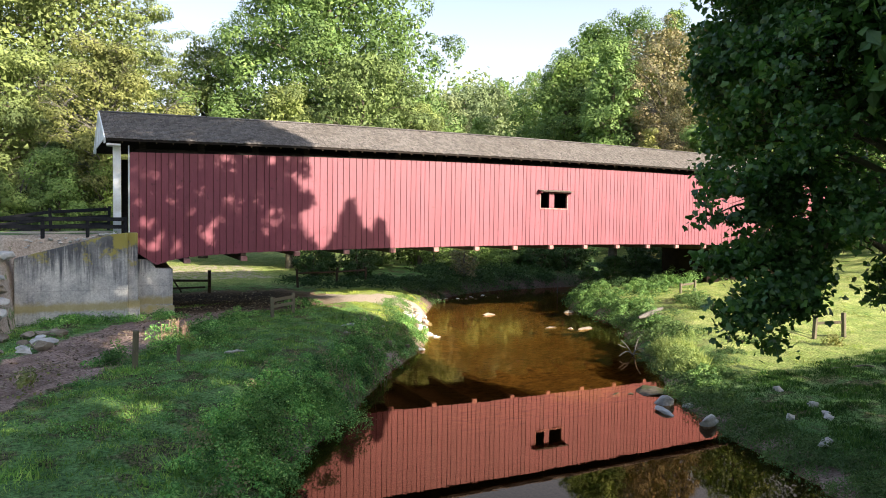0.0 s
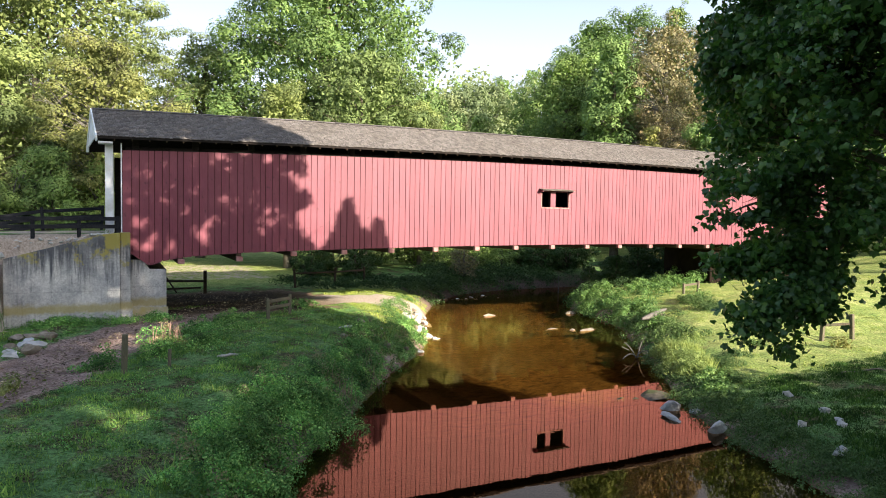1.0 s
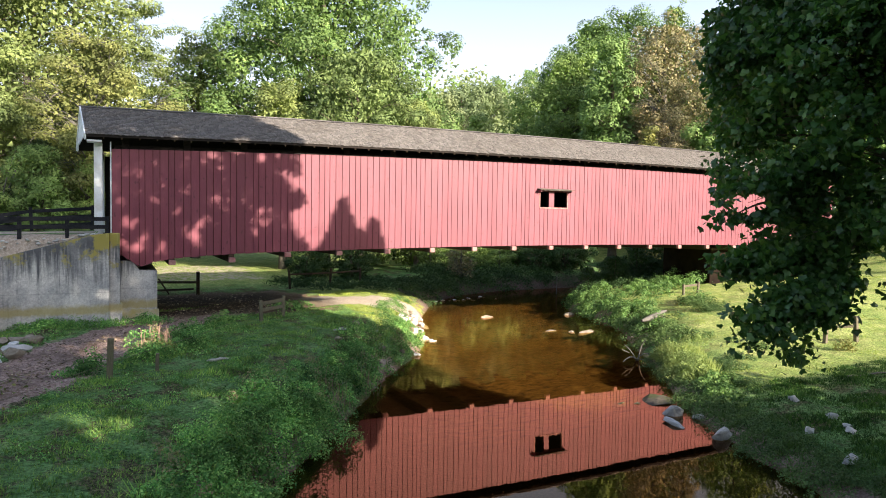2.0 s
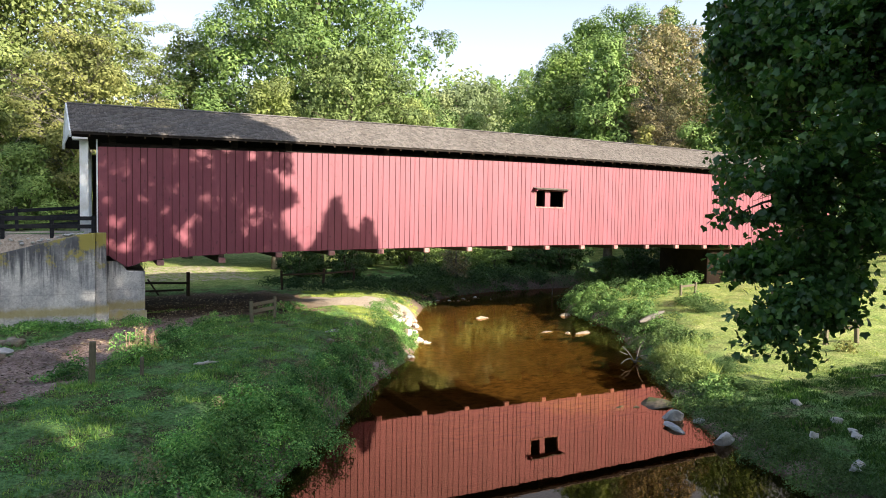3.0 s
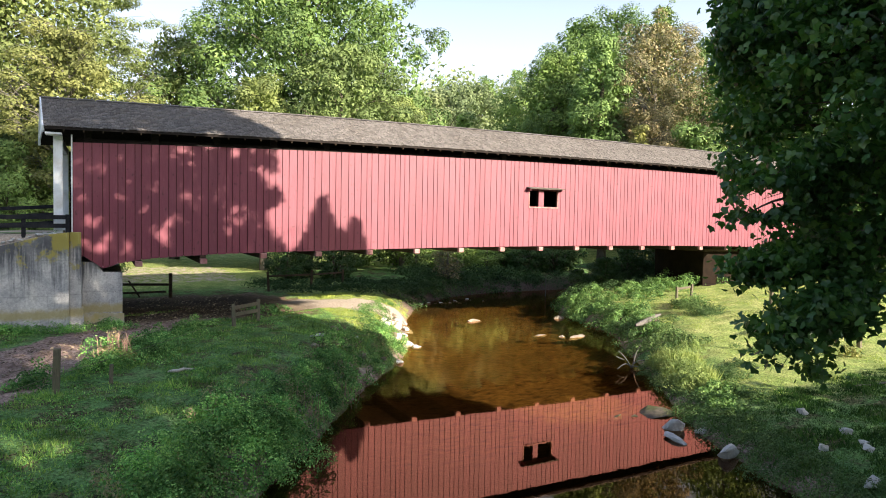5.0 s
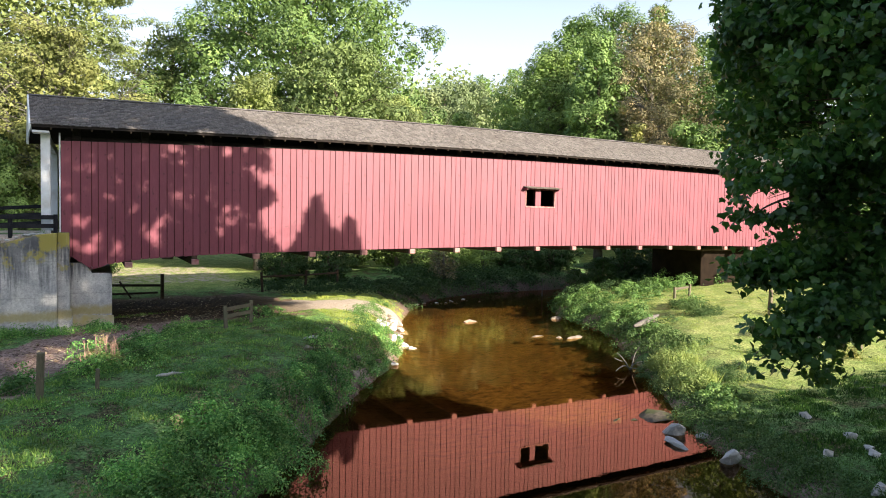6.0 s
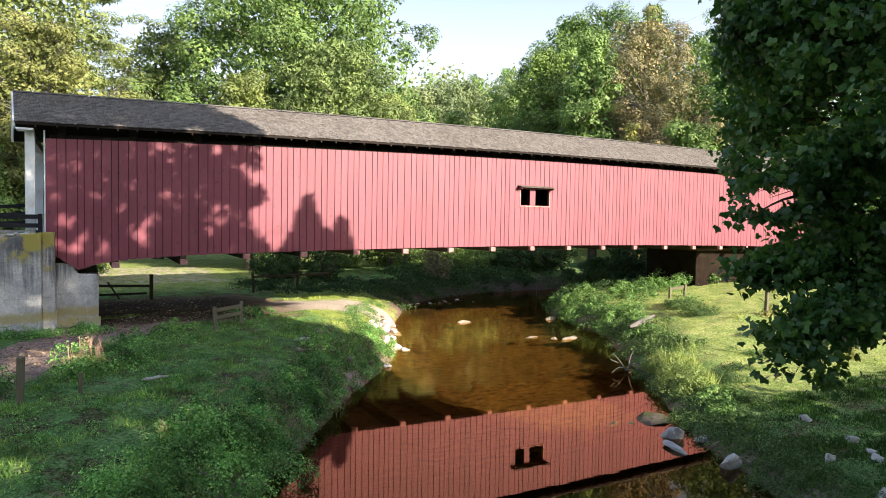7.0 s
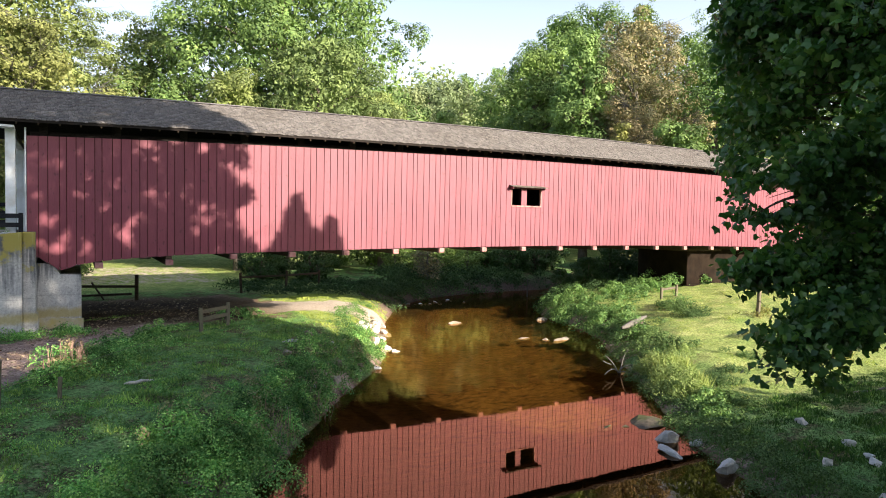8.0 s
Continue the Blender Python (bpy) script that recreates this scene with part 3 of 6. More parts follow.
def ground_z(px, py):
    px, py = np.asarray(px, float), np.asarray(py, float)
    dl, dr, wet_or_shade = away(px, py, LEFT_EDGE), away(px, py, RIGHT_EDGE), in_channel(px, py)
    wob = 0.05 * swell(px, py, 1.9) + 0.035 * swell(px, py, 4.3, 2) + 0.02 * swell(px, py, 9.0, 5)
    left = 1.22 * (1 - np.exp(-dl / 1.15)) + wob * np.minimum(1, dl)
    up_bank = step(py, -14.0, -6.0)
    right = (0.40 + 0.45 * up_bank) * (1 - np.exp(-dr / 1.4)) + (0.045 + 0.035 * up_bank) * np.minimum(dr, 20) + wob * np.minimum(1, dr)
    bed = -0.05 - 0.42 * (1 - np.exp(-np.minimum(dl, dr) / 1.2)) + wob * 0.9
    z = np.where(wet_or_shade, bed, np.where(dl < dr, left, right))
    dry = ~wet_or_shade
    # wooded slopes round the valley
    hill = 16 * step(py, 42, 150) + 16 * step(px + 0.3 * py, 55, 150) + 9 * step(-px, 25, 110) + 14 * step(py + 0.5 * px, 120, 330)
    z = z + np.where(dry, hill, 0)
    # the road's embankment at the bridge's west end
    over = np.maximum(np.where(px < -3.45, -0.1, -0.9) - py, 0) * 0.80 + np.maximum(py - 6.4, 0) * 0.5
    over = np.where((px > -3.45) & (py < -0.36), 99, over)
    crest = np.interp(px, [-3.35, -0.2, 0.37], [3.52, 4.40, 4.48])
    over = np.where((px > -3.5) & (py >= -0.36), np.maximum(over, (4.5 - crest) * (1 - step(py, -0.62, 0.05))), over)
    over = over + np.where(px > 0.02, (px - 0.02) * 40, 0)
    bank = 4.58 - 0.02 * np.maximum(-px, 0) - over + 0.03 * swell(px, py, 3.1, 1)
    return np.maximum(z, bank)


def spaced(a, b, fine, far, grow):
    mid = np.arange(a, b + 1e-6, fine)
    out, d = [], fine
    while sum(out) < far:
        d *= grow
        out.append(d)
    o = np.cumsum(out)
    return np.concatenate([(a - o)[::-1], mid, b + o])


gx, gy = spaced(-9, 44, 0.30, 1800, 1.22), spaced(-29, 26, 0.28, 1800, 1.22)
GX, GY = np.meshgrid(gx, gy, indexing="ij")
GZ = ground_z(GX, GY)
nx, ny = GX.shape
ii, jj = np.meshgrid(np.arange(nx - 1), np.arange(ny - 1), indexing="ij")
quads = np.stack([ii * ny + jj, (ii + 1) * ny + jj, (ii + 1) * ny + jj + 1, ii * ny + jj + 1], -1).reshape(-1, 4)
ground_mesh = mesh_of("ground", np.stack([GX, GY, GZ], -1).reshape(-1, 3), quads, True)
zone = np.zeros((nx * ny, 4), np.float32)
dt = away(GX, GY, TRACK).ravel()
width = 1.85 + 0.35 * swell(GX, GY, 0.9).ravel()
# bare soil under the bridge; the mask also paints in the bridge's shade
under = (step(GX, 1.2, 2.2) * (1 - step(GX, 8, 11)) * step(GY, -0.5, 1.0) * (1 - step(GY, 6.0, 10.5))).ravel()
zone[:, 0] = np.clip(np.maximum((1 - step(dt, width * 0.55, width * 1.25)) * 0.75, under), 0, 1)
shore = np.minimum(away(GX, GY, LEFT_EDGE), away(GX, GY, RIGHT_EDGE)).ravel()
zone[:, 0] = np.maximum(zone[:, 0], (0.46 + 0.2 * swell(GX, GY, 1.4, 2).ravel()) * (1 - step(shore, 0.5, 1.9)))
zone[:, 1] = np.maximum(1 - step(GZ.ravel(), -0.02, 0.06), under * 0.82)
slope = (1 - step(GX, -3.6, -2.6)) * step(GY, -8.5, -6.5) * (1 - step(GY, -0.9, -0.2))
roadway = ((GX < 0.8) & (GY > 1.2) & (GY < 4.9) & (GX > -60)).astype(float)
verge = (GX > -7) * (GX < 0.6) * step(GY, -1.0, -0.6) * (1 - step(GY, 0.1, 0.4))
sandy = step(GX, 7.0, 8.5) * (GX < 15) * (1 - step(dt.reshape(nx, ny), 1.1, 1.9)) * 0.85
bar = (1 - step(shore.reshape(nx, ny), 0.4, 1.3)) * step(GY, -4.0, -2.0) * (GX < 15.5) * (GY < 6)
zone[:, 2] = np.maximum(np.maximum(np.maximum(slope * 0.6, roadway * 0.8), verge * 0.8), np.maximum(sandy, bar * 0.9)).ravel()
field = step(GY, 14, 17) * (1 - step(GY, 29, 32)) * (1 - step(GX, 9, 12)) * 0.43
zone[:, 2] = np.maximum(zone[:, 2], field.ravel())
# alpha: paler grass where sun falls; its edges follow the shade
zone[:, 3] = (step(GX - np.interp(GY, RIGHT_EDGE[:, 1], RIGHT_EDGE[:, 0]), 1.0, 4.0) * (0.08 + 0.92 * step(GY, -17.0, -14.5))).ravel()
zone[:, 3] = np.maximum(zone[:, 3], (step(GX, 9.5, 11.5) * (GX < 16) * step(GY, -4.5, -2.5)).ravel())
zone[:, 3] = np.maximum(zone[:, 3], (step(GY, 9, 14) * 0.95 * (1 - step(GX, 10, 13) * (1 - step(GY, 25, 28)))).ravel())
dr_ = away(GX, GY, RIGHT_EDGE)
# keeps the sunlit bed near the right bank from being darkened
amber = 1 - 0.85 * (1 - step(dr_, 5.0, 9.0)) * step(GY, -15.0, -12.5)
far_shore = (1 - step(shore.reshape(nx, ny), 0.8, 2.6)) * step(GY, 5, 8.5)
# shade put into the ground colour: under bridge, pool bed, far shore
shade_mask = np.maximum(under * (1 - step(GX, 7, 10).ravel() * 0.6), (GZ.ravel() < 0.0) * (1 - 0.45 * step(GY, -11.5, -8.5).ravel() - 0.55 * step(GY, -7.0, -3.5).ravel()) * amber.ravel())
shade_mask = np.maximum(shade_mask, 0.85 * far_shore.ravel())
ground_mesh.attributes.new("shade_mask", "FLOAT", "POINT").data.foreach_set("value", shade_mask.astype(np.float32))
ground_mesh.color_attributes.new("zone", "FLOAT_COLOR", "POINT").data.foreach_set("color", zone.ravel())
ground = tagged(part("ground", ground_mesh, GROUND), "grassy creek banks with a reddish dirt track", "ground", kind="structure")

bmw = bmesh.new()
bmw.faces.new([bmw.verts.new(p) for p in ((-10, -62, 0), (60, -62, 0), (60, 76, 0), (-10, 76, 0))])
water = tagged(part("water", bmw, WATER), "still amber-brown creek water mirroring the bridge", "water", kind="structure")
water.visible_shadow = False


def gz(x, y):
    return float(ground_z(np.array([x]), np.array([y]))[0])


# ---- the covered bridge ----
X0, X1 = 0.46, 44.5
DEPTH = 5.2


def camber(x):
    return -0.0007 * (x - 27) ** 2


def wall_bottom(x):
    return float(np.interp(x, [0.46, 0.80, 1.45, 1.9, 2.8, 4.9, 6.0], [3.74, 3.74, 3.27, 3.46, 3.62, 3.76, 4.115 + camber(6.0)])) if x < 6 else 4.115 + camber(x)


bridge = thing("covered_bridge", "long red timber covered bridge with shingled roof spanning the creek", "bridge")
rngb = np.random.default_rng(4)


def board_edges(a, b):
    n = round((b - a) / 0.285)
    w = rngb.uniform(0.74, 1.30, n)
    return a + np.concatenate([[0], np.cumsum(w) / w.sum()]) * (b - a)


WIN = (20.32, 22.05, 6.08, 6.88)
edges = np.concatenate([board_edges(X0, WIN[0])[:-1], board_edges(WIN[0], WIN[1])[:-1], board_edges(WIN[1], X1)])


def board_mesh(xa, xb, za0, za1, zb0, zb1, y0, t):
    """One upright board; its foot and head may slope."""
    g = 0.013
    v = [(xa + g, y0, za0), (xb - g, y0, za1), (xb - g, y0 + t, za1), (xa + g, y0 + t, za0), (xa + g, y0, zb0), (xb - g, y0, zb1), (xb - g, y0 + t, zb1), (xa + g, y0 + t, zb0)]
    return mesh_of("board", v, [(0, 1, 5, 4), (1, 2, 6, 5), (2, 3, 7, 6), (3, 0, 4, 7), (4, 5, 6, 7), (3, 2, 1, 0)])


# frame behind the front boards: three rows of nailers
def nailer(frac):
    xs = np.linspace(X0 + 0.05, X1 - 0.05, 24)
    z = 4.12 + camber(xs) + frac * 4.3
    v, f = [], []
    for x, zz in zip(xs, z):
        v += [(x, 0.035, zz - 0.07), (x, 0.12, zz - 0.07), (x, 0.12, zz + 0.07), (x, 0.035, zz + 0.07)]
    for i in range(23):
        f += [(4 * i + a, 4 * i + (a + 1) % 4, 4 * i + 4 + (a + 1) % 4, 4 * i + 4 + a) for a in range(4)]
    return mesh_of("nailer", v, f)


front_wall = part("front_wall", nailer(0.06), DARK_WOOD, bridge, "front wall of upright red painted boards")
part("nailer", nailer(0.36), DARK_WOOD, front_wall)
part("nailer", nailer(0.90), DARK_WOOD, front_wall)

# dark red sheet added behind the boards so gaps read shaded, open at the window
def lining(xa, xb, low, high):
    xs = np.linspace(xa, xb, max(2, int((xb - xa) / 0.35) + 2))
    v = [(x, y, z) for x in xs for y, z in ((0.028, low(x)), (0.034, low(x)), (0.034, high(x)), (0.028, high(x)))]
    f = [(4 * i + a, 4 * i + (a + 1) % 4, 4 * i + 4 + (a + 1) % 4, 4 * i + 4 + a) for i in range(len(xs) - 1) for a in range(4)]
    part("lining", mesh_of("lining", v, f), GAP_DARK_RED, front_wall)


def foot(x):
    return wall_bottom(x) + 0.03


def head(x):
    return 8.30 + camber(x)


lining(X0 + 0.02, WIN[0], foot, head)
lining(WIN[1], X1 - 0.02, foot, head)
lining(WIN[0], WIN[1], foot, lambda x: WIN[2] - 0.01)
lining(WIN[0], WIN[1], lambda x: WIN[3] + 0.01, head)

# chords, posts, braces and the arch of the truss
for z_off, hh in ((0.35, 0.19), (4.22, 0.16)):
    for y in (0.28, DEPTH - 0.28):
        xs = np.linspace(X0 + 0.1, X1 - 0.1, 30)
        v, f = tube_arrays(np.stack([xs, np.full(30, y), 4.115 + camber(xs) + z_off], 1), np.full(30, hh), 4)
        part("chord", mesh_of("chord", v, f), SHADE_TIMBER, bridge)
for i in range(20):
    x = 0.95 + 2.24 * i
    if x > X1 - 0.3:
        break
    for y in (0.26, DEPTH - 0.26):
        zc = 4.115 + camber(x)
        part("truss_post", one_box(x - 0.13, x + 0.13, y - 0.1, y + 0.1, zc + 0.15, zc + 4.72), SHADE_TIMBER, bridge)
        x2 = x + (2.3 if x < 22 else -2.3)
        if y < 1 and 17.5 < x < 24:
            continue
        part("truss_brace", beam((x, y, zc + 0.5), (x2, y, zc + 4.1), 0.16, 0.18, 0), SHADE_TIMBER, bridge)
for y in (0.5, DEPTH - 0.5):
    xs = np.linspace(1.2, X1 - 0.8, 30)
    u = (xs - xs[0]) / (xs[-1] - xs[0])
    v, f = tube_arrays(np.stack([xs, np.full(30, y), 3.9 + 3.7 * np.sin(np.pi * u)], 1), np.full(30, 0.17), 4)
    part("arch_rib", mesh_of("arch_rib", v, f), SHADE_TIMBER, bridge)

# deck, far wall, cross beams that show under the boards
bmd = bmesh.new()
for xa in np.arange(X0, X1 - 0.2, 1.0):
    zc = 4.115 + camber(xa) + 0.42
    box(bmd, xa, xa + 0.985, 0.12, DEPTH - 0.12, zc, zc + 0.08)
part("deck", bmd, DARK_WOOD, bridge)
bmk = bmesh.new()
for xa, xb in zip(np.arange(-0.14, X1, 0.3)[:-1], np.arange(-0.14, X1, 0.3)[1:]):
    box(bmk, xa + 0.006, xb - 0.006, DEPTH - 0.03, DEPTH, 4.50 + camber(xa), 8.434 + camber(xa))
part("back_wall", bmk, SHADE_TIMBER, bridge)
for i in range(-4, 15):
    x = 11.8 + 2.3 * i
    if x > X1 - 0.5:
        break
    zc = (4.06 if x > 5 else 3.93) + camber(x)
    fb = part("floor_beam", one_box(x - 0.125, x + 0.125, 0.02, DEPTH + 0.1, zc - 0.165, zc + 0.03, 0), DARK_WOOD, bridge)
    part("beam_end", one_box(x - 0.13, x + 0.13, -0.16, 0.018, zc - 0.17, zc + 0.03, 0.012), PINK_END, fb, "pale pink painted beam end")
    part("floor_beam_bearer", one_box(x - 0.1, x + 0.1, 0.05, DEPTH - 0.05, zc + 0.035, zc + 0.42), DARK_WOOD, bridge)

# corner trim of the west end
part("corner_board", one_box(X0 - 0.05, X0 - 0.004, -0.03, 0.14, 4.55, 8.1), WHITE, bridge, "white corner board")

# roof
EAVE_Y, RIDGE_Y, BACK_Y = -0.45, 2.6, 5.65


def roof_z(x, y):
    up = 1.42 * (1 - abs(y - RIDGE_Y) / (RIDGE_Y - EAVE_Y))
    return 8.70 - 0.0005 * (x - 27) ** 2 + up


def roof_end(y):
    return -0.40 - 0.09 * (y - EAVE_Y)


roof = None
xs = np.concatenate([[0.0], np.linspace(1.5, X1 + 0.6, 30)])
bmr = bmesh.new()
for ya, yb in ((EAVE_Y, RIDGE_Y), (RIDGE_Y, BACK_Y)):
    grid = []
    for k, x in enumerate(xs):
        row = []
        for y in (ya, yb):
            xx = roof_end(y) + 0.03 if k == 0 else x
            row.append([bmr.verts.new((xx, y, roof_z(xx, y) - 0.035)), bmr.verts.new((xx, y, roof_z(xx, y) - 0.13))])
        grid.append(row)
    for p, q in zip(grid[:-1], grid[1:]):
        bmr.faces.new((p[0][0], q[0][0], q[1][0], p[1][0]))
        bmr.faces.new((p[0][1], p[1][1], q[1][1], q[0][1]))
        bmr.faces.new((p[0][0], p[0][1], q[0][1], q[0][0]))
        bmr.faces.new((p[1][0], q[1][0], q[1][1], p[1][1]))
    for e in (grid[0], grid[-1]):
        bmr.faces.new((e[0][0], e[1][0], e[1][1], e[0][1]))
bmesh.ops.recalc_face_normals(bmr, faces=bmr.faces[:])
roof = part("roof", bmr, SHADE_TIMBER, bridge, "low gable roof of weathered wooden shingles")


def shingles(name, ya, yb, courses, lo, hi):
    rng = np.random.default_rng(11)
    V = []
    lenslope = math.hypot(yb - ya, 1.42)
    for c in range(courses):
        s0 = c / courses
        x = roof_end(ya + (yb - ya) * s0) + rng.uniform(-0.02, 0.0)
        while x < X1 + 0.6:
            w = rng.uniform(lo, hi)
            j0, j1 = rng.normal(0, 0.012, 2)
            butt = 0.026 + rng.random() * 0.028
            rows = []
            for s, lift in ((s0 - 0.012 + 0.0 * c, butt), (s0 + 1.12 / courses, 0.004)):
                for xx, jj_ in ((x + 0.004, j0), (x + w - 0.004, j1)):
                    y = ya + (yb - ya) * (s + (jj_ / lenslope if lift > 0.01 else 0))
                    y = min(y, RIDGE_Y) if yb > ya else max(y, RIDGE_Y)
                    rows.append((xx, y, roof_z(xx, y) - 0.03 + lift))
            a, b, d, e = rows
            low = [(p[0], p[1], p[2] - 0.03) for p in (a, b)]
            V.append([a, b, e, d, low[0], low[1]])
            x += w
    V = np.array(V)
    n = len(V)
    o = (np.arange(n) * 6)[:, None, None]
    f = np.array([(0, 1, 2, 3), (4, 5, 1, 0), (4, 0, 3, 3), (1, 5, 2, 2)])[:2]
    tagged(part(name, mesh_of(name, V.reshape(-1, 3), (f[None] + o).reshape(-1, 4)), SHINGLE, roof), kind="stuff")


shingles("shingles_front", EAVE_Y, RIDGE_Y, 20, 0.08, 0.17)
shingles("shingles_back", BACK_Y, RIDGE_Y, 14, 0.22, 0.36)
bmc = bmesh.new()
for xa in np.arange(roof_end(RIDGE_Y), X1 + 0.5, 0.62):
    for s in (-1, 1):
        vs = [bmc.verts.new((xx, RIDGE_Y + s * d, roof_z(xx, RIDGE_Y) + 0.035 - d * 0.5)) for xx, d in ((xa, 0.0), (xa + 0.6, 0.0), (xa + 0.6, 0.13), (xa, 0.13))]
        bmc.faces.new(vs)
part("ridge_cap", bmc, SHINGLE, roof)
for x in np.arange(0.2, X1 + 0.4, 0.62):
    part("rafter_tail", beam((x, EAVE_Y + 0.05, roof_z(x, EAVE_Y) - 0.165), (x, 0.9, roof_z(x, 0.9) - 0.165), 0.045, 0.07, 0), DARK_WOOD, roof)

# west portal: gable boards, soffit and the white posts
gable = bmesh.new()
for y0 in np.arange(EAVE_Y, BACK_Y - 0.01, 0.305):
    y1 = y0 + 0.30
    xe = roof_end((y0 + y1) / 2) + 0.03
    z0 = 8.14
    vs = []
    for x in (xe - 0.03, xe):
        for y in (y0, y1):
            vs += [gable.verts.new((x, y, z0 + (0.18 if 0.4 < y < 4.8 else 0))), gable.verts.new((x, y, roof_z(0, y) - 0.11))]
    for f in ((0, 1, 3, 2), (4, 6, 7, 5), (0, 4, 5, 1), (2, 3, 7, 6), (0, 2, 6, 4), (1, 5, 7, 3)):
        gable.faces.new([vs[i] for i in f])
bmesh.ops.recalc_face_normals(gable, faces=gable.faces[:])
part("gable", gable, WHITE, bridge, "white boarded gable over the portal")
for ya, yb in ((EAVE_Y - 0.02, RIDGE_Y), (BACK_Y + 0.02, RIDGE_Y)):
    part("barge_board", beam((roof_end(ya) - 0.02, ya, roof_z(0, ya) - 0.10), (roof_end(yb) - 0.02, yb, roof_z(0, yb) - 0.10), 0.05, 0.17, 0), WHITE, bridge, "white barge board")
part("eave_return", one_box(-0.36, 0.14, EAVE_Y + 0.02, 0.16, 8.03, 8.10), WHITE, bridge, "white boxed eave end")
for y in (0.05, DEPTH - 0.25):
    part("portal_post", one_box(-0.14, 0.15, y, y + 0.24, 4.5, 8.03, 0.01), WHITE, bridge, "white portal post")
part("portal_header", one_box(-0.10, 0.12, 0.30, DEPTH - 0.26, 7.75, 8.02), WHITE, bridge, "white portal header")

# window
window = part("window", one_box(WIN[0] - 0.04, WIN[1] + 0.04, -0.045, -0.003, WIN[2] - 0.07, WIN[2] - 0.005), PINK_END, bridge, "small unglazed window with a shingled hood")
part("window_post", one_box(20.88, 21.20, -0.02, 0.05, WIN[2], WIN[3]), RED, window)
for xj in (WIN[0] - 0.05, WIN[1]):
    part("window_jamb", one_box(xj, xj + 0.05, -0.03, 0.10, WIN[2], WIN[3]), PINK_END, window)
hood = part("window_hood", beam((WIN[0] - 0.16, -0.16, WIN[3] + 0.10), (WIN[1] + 0.26, -0.16, WIN[3] + 0.10), 0.34, 0.035, 0), DARK_WOOD, window, "small weathered shingled hood")
bmh = bmesh.new()
for xa in np.arange(WIN[0] - 0.18, WIN[1] + 0.16, 0.14):
    box(bmh, xa, xa + 0.13, -0.36, 0.0, 0, 0.02, Matrix.Translation((0, 0, WIN[3] + 0.16)) @ Matrix.Rotation(radians(16), 4, "X"))
part("hood_shingles", bmh, SHINGLE, window)
for xj in (WIN[0] - 0.12, WIN[1] + 0.08):
    part("hood_bracket", one_box(xj, xj + 0.05, -0.26, -0.002, WIN[3] - 0.02, WIN[3] + 0.09), RED, window)

# ---- abutments ----
abut = thing("abutment", "weathered concrete abutment with sloping wing wall and stepped seat", "abutment", kind="structure")


def prism(profile, y0, y1, bevel=0.02):
    """A profile in x and z, pulled along y."""
    bm = bmesh.new()
    a = [bm.verts.new((x, y0, z)) for x, z in profile]
    b = [bm.verts.new((x, y1, z)) for x, z in profile]
    bm.faces.new(a)
    bm.faces.new(b[::-1])
    for i in range(len(a)):
        j = (i + 1) % len(a)
        bm.faces.new((a[i], b[i], b[j], a[j]))
    bmesh.ops.recalc_face_normals(bm, faces=bm.faces[:])
    if bevel:
        bmesh.ops.bevel(bm, geom=bm.edges[:], offset=bevel, segments=1, affect="EDGES")
    return bm


part("wing_wall", prism([(-3.35, 0.6), (0.37, 0.6), (0.37, 4.62), (-0.2, 4.55), (-3.35, 3.66)], -1.12, -0.62), CONCRETE, abut)
part("pilaster", prism([(0.372, 0.6), (0.80, 0.6), (0.80, 1.9), (0.73, 1.95), (0.73, 4.62), (0.372, 4.62)], -0.78, -0.08), CONCRETE, abut)
part("bridge_seat", prism([(0.66, 0.5), (2.06, 0.5), (2.06, 3.12), (1.42, 3.15), (1.20, 3.52), (0.66, 3.54)], 0.06, 5.6), CONCRETE, abut)
part("back_wall", prism([(0.0, 0.5), (0.65, 0.5), (0.65, 4.4), (0.0, 4.4)], 0.10, 5.5), CONCRETE, abut)
part("footing", prism([(0.80, 0.5), (2.12, 0.5), (2.12, 1.60), (0.80, 1.66)], 0.046, 0.058, 0.004), MOSSY, abut, "moss-stained concrete footing")
part("wing_wall", prism([(-3.35, 0.6), (0.3, 0.6), (0.3, 4.55), (-3.35, 3.7)], 5.7, 6.1), CONCRETE, abut)

pier = thing("stone_abutment", "brown masonry abutment, darkened for shade, under the far end of the bridge", "abutment", kind="structure")
part("core", prism([(34.3, 0.2), (45.2, 0.2), (45.2, 4.3), (37.6, 4.3), (37.4, 3.72), (34.3, 3.70)], 1.2, 5.2, 0.03), PIER_SHADE_STONE, pier)
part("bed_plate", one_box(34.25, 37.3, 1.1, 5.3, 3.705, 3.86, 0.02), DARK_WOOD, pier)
part("offset_course", prism([(34.1, 0.2), (45.2, 0.2), (45.2, 1.75), (34.1, 1.65)], 1.02, 1.198, 0.03), PIER_SHADE_STONE, pier)

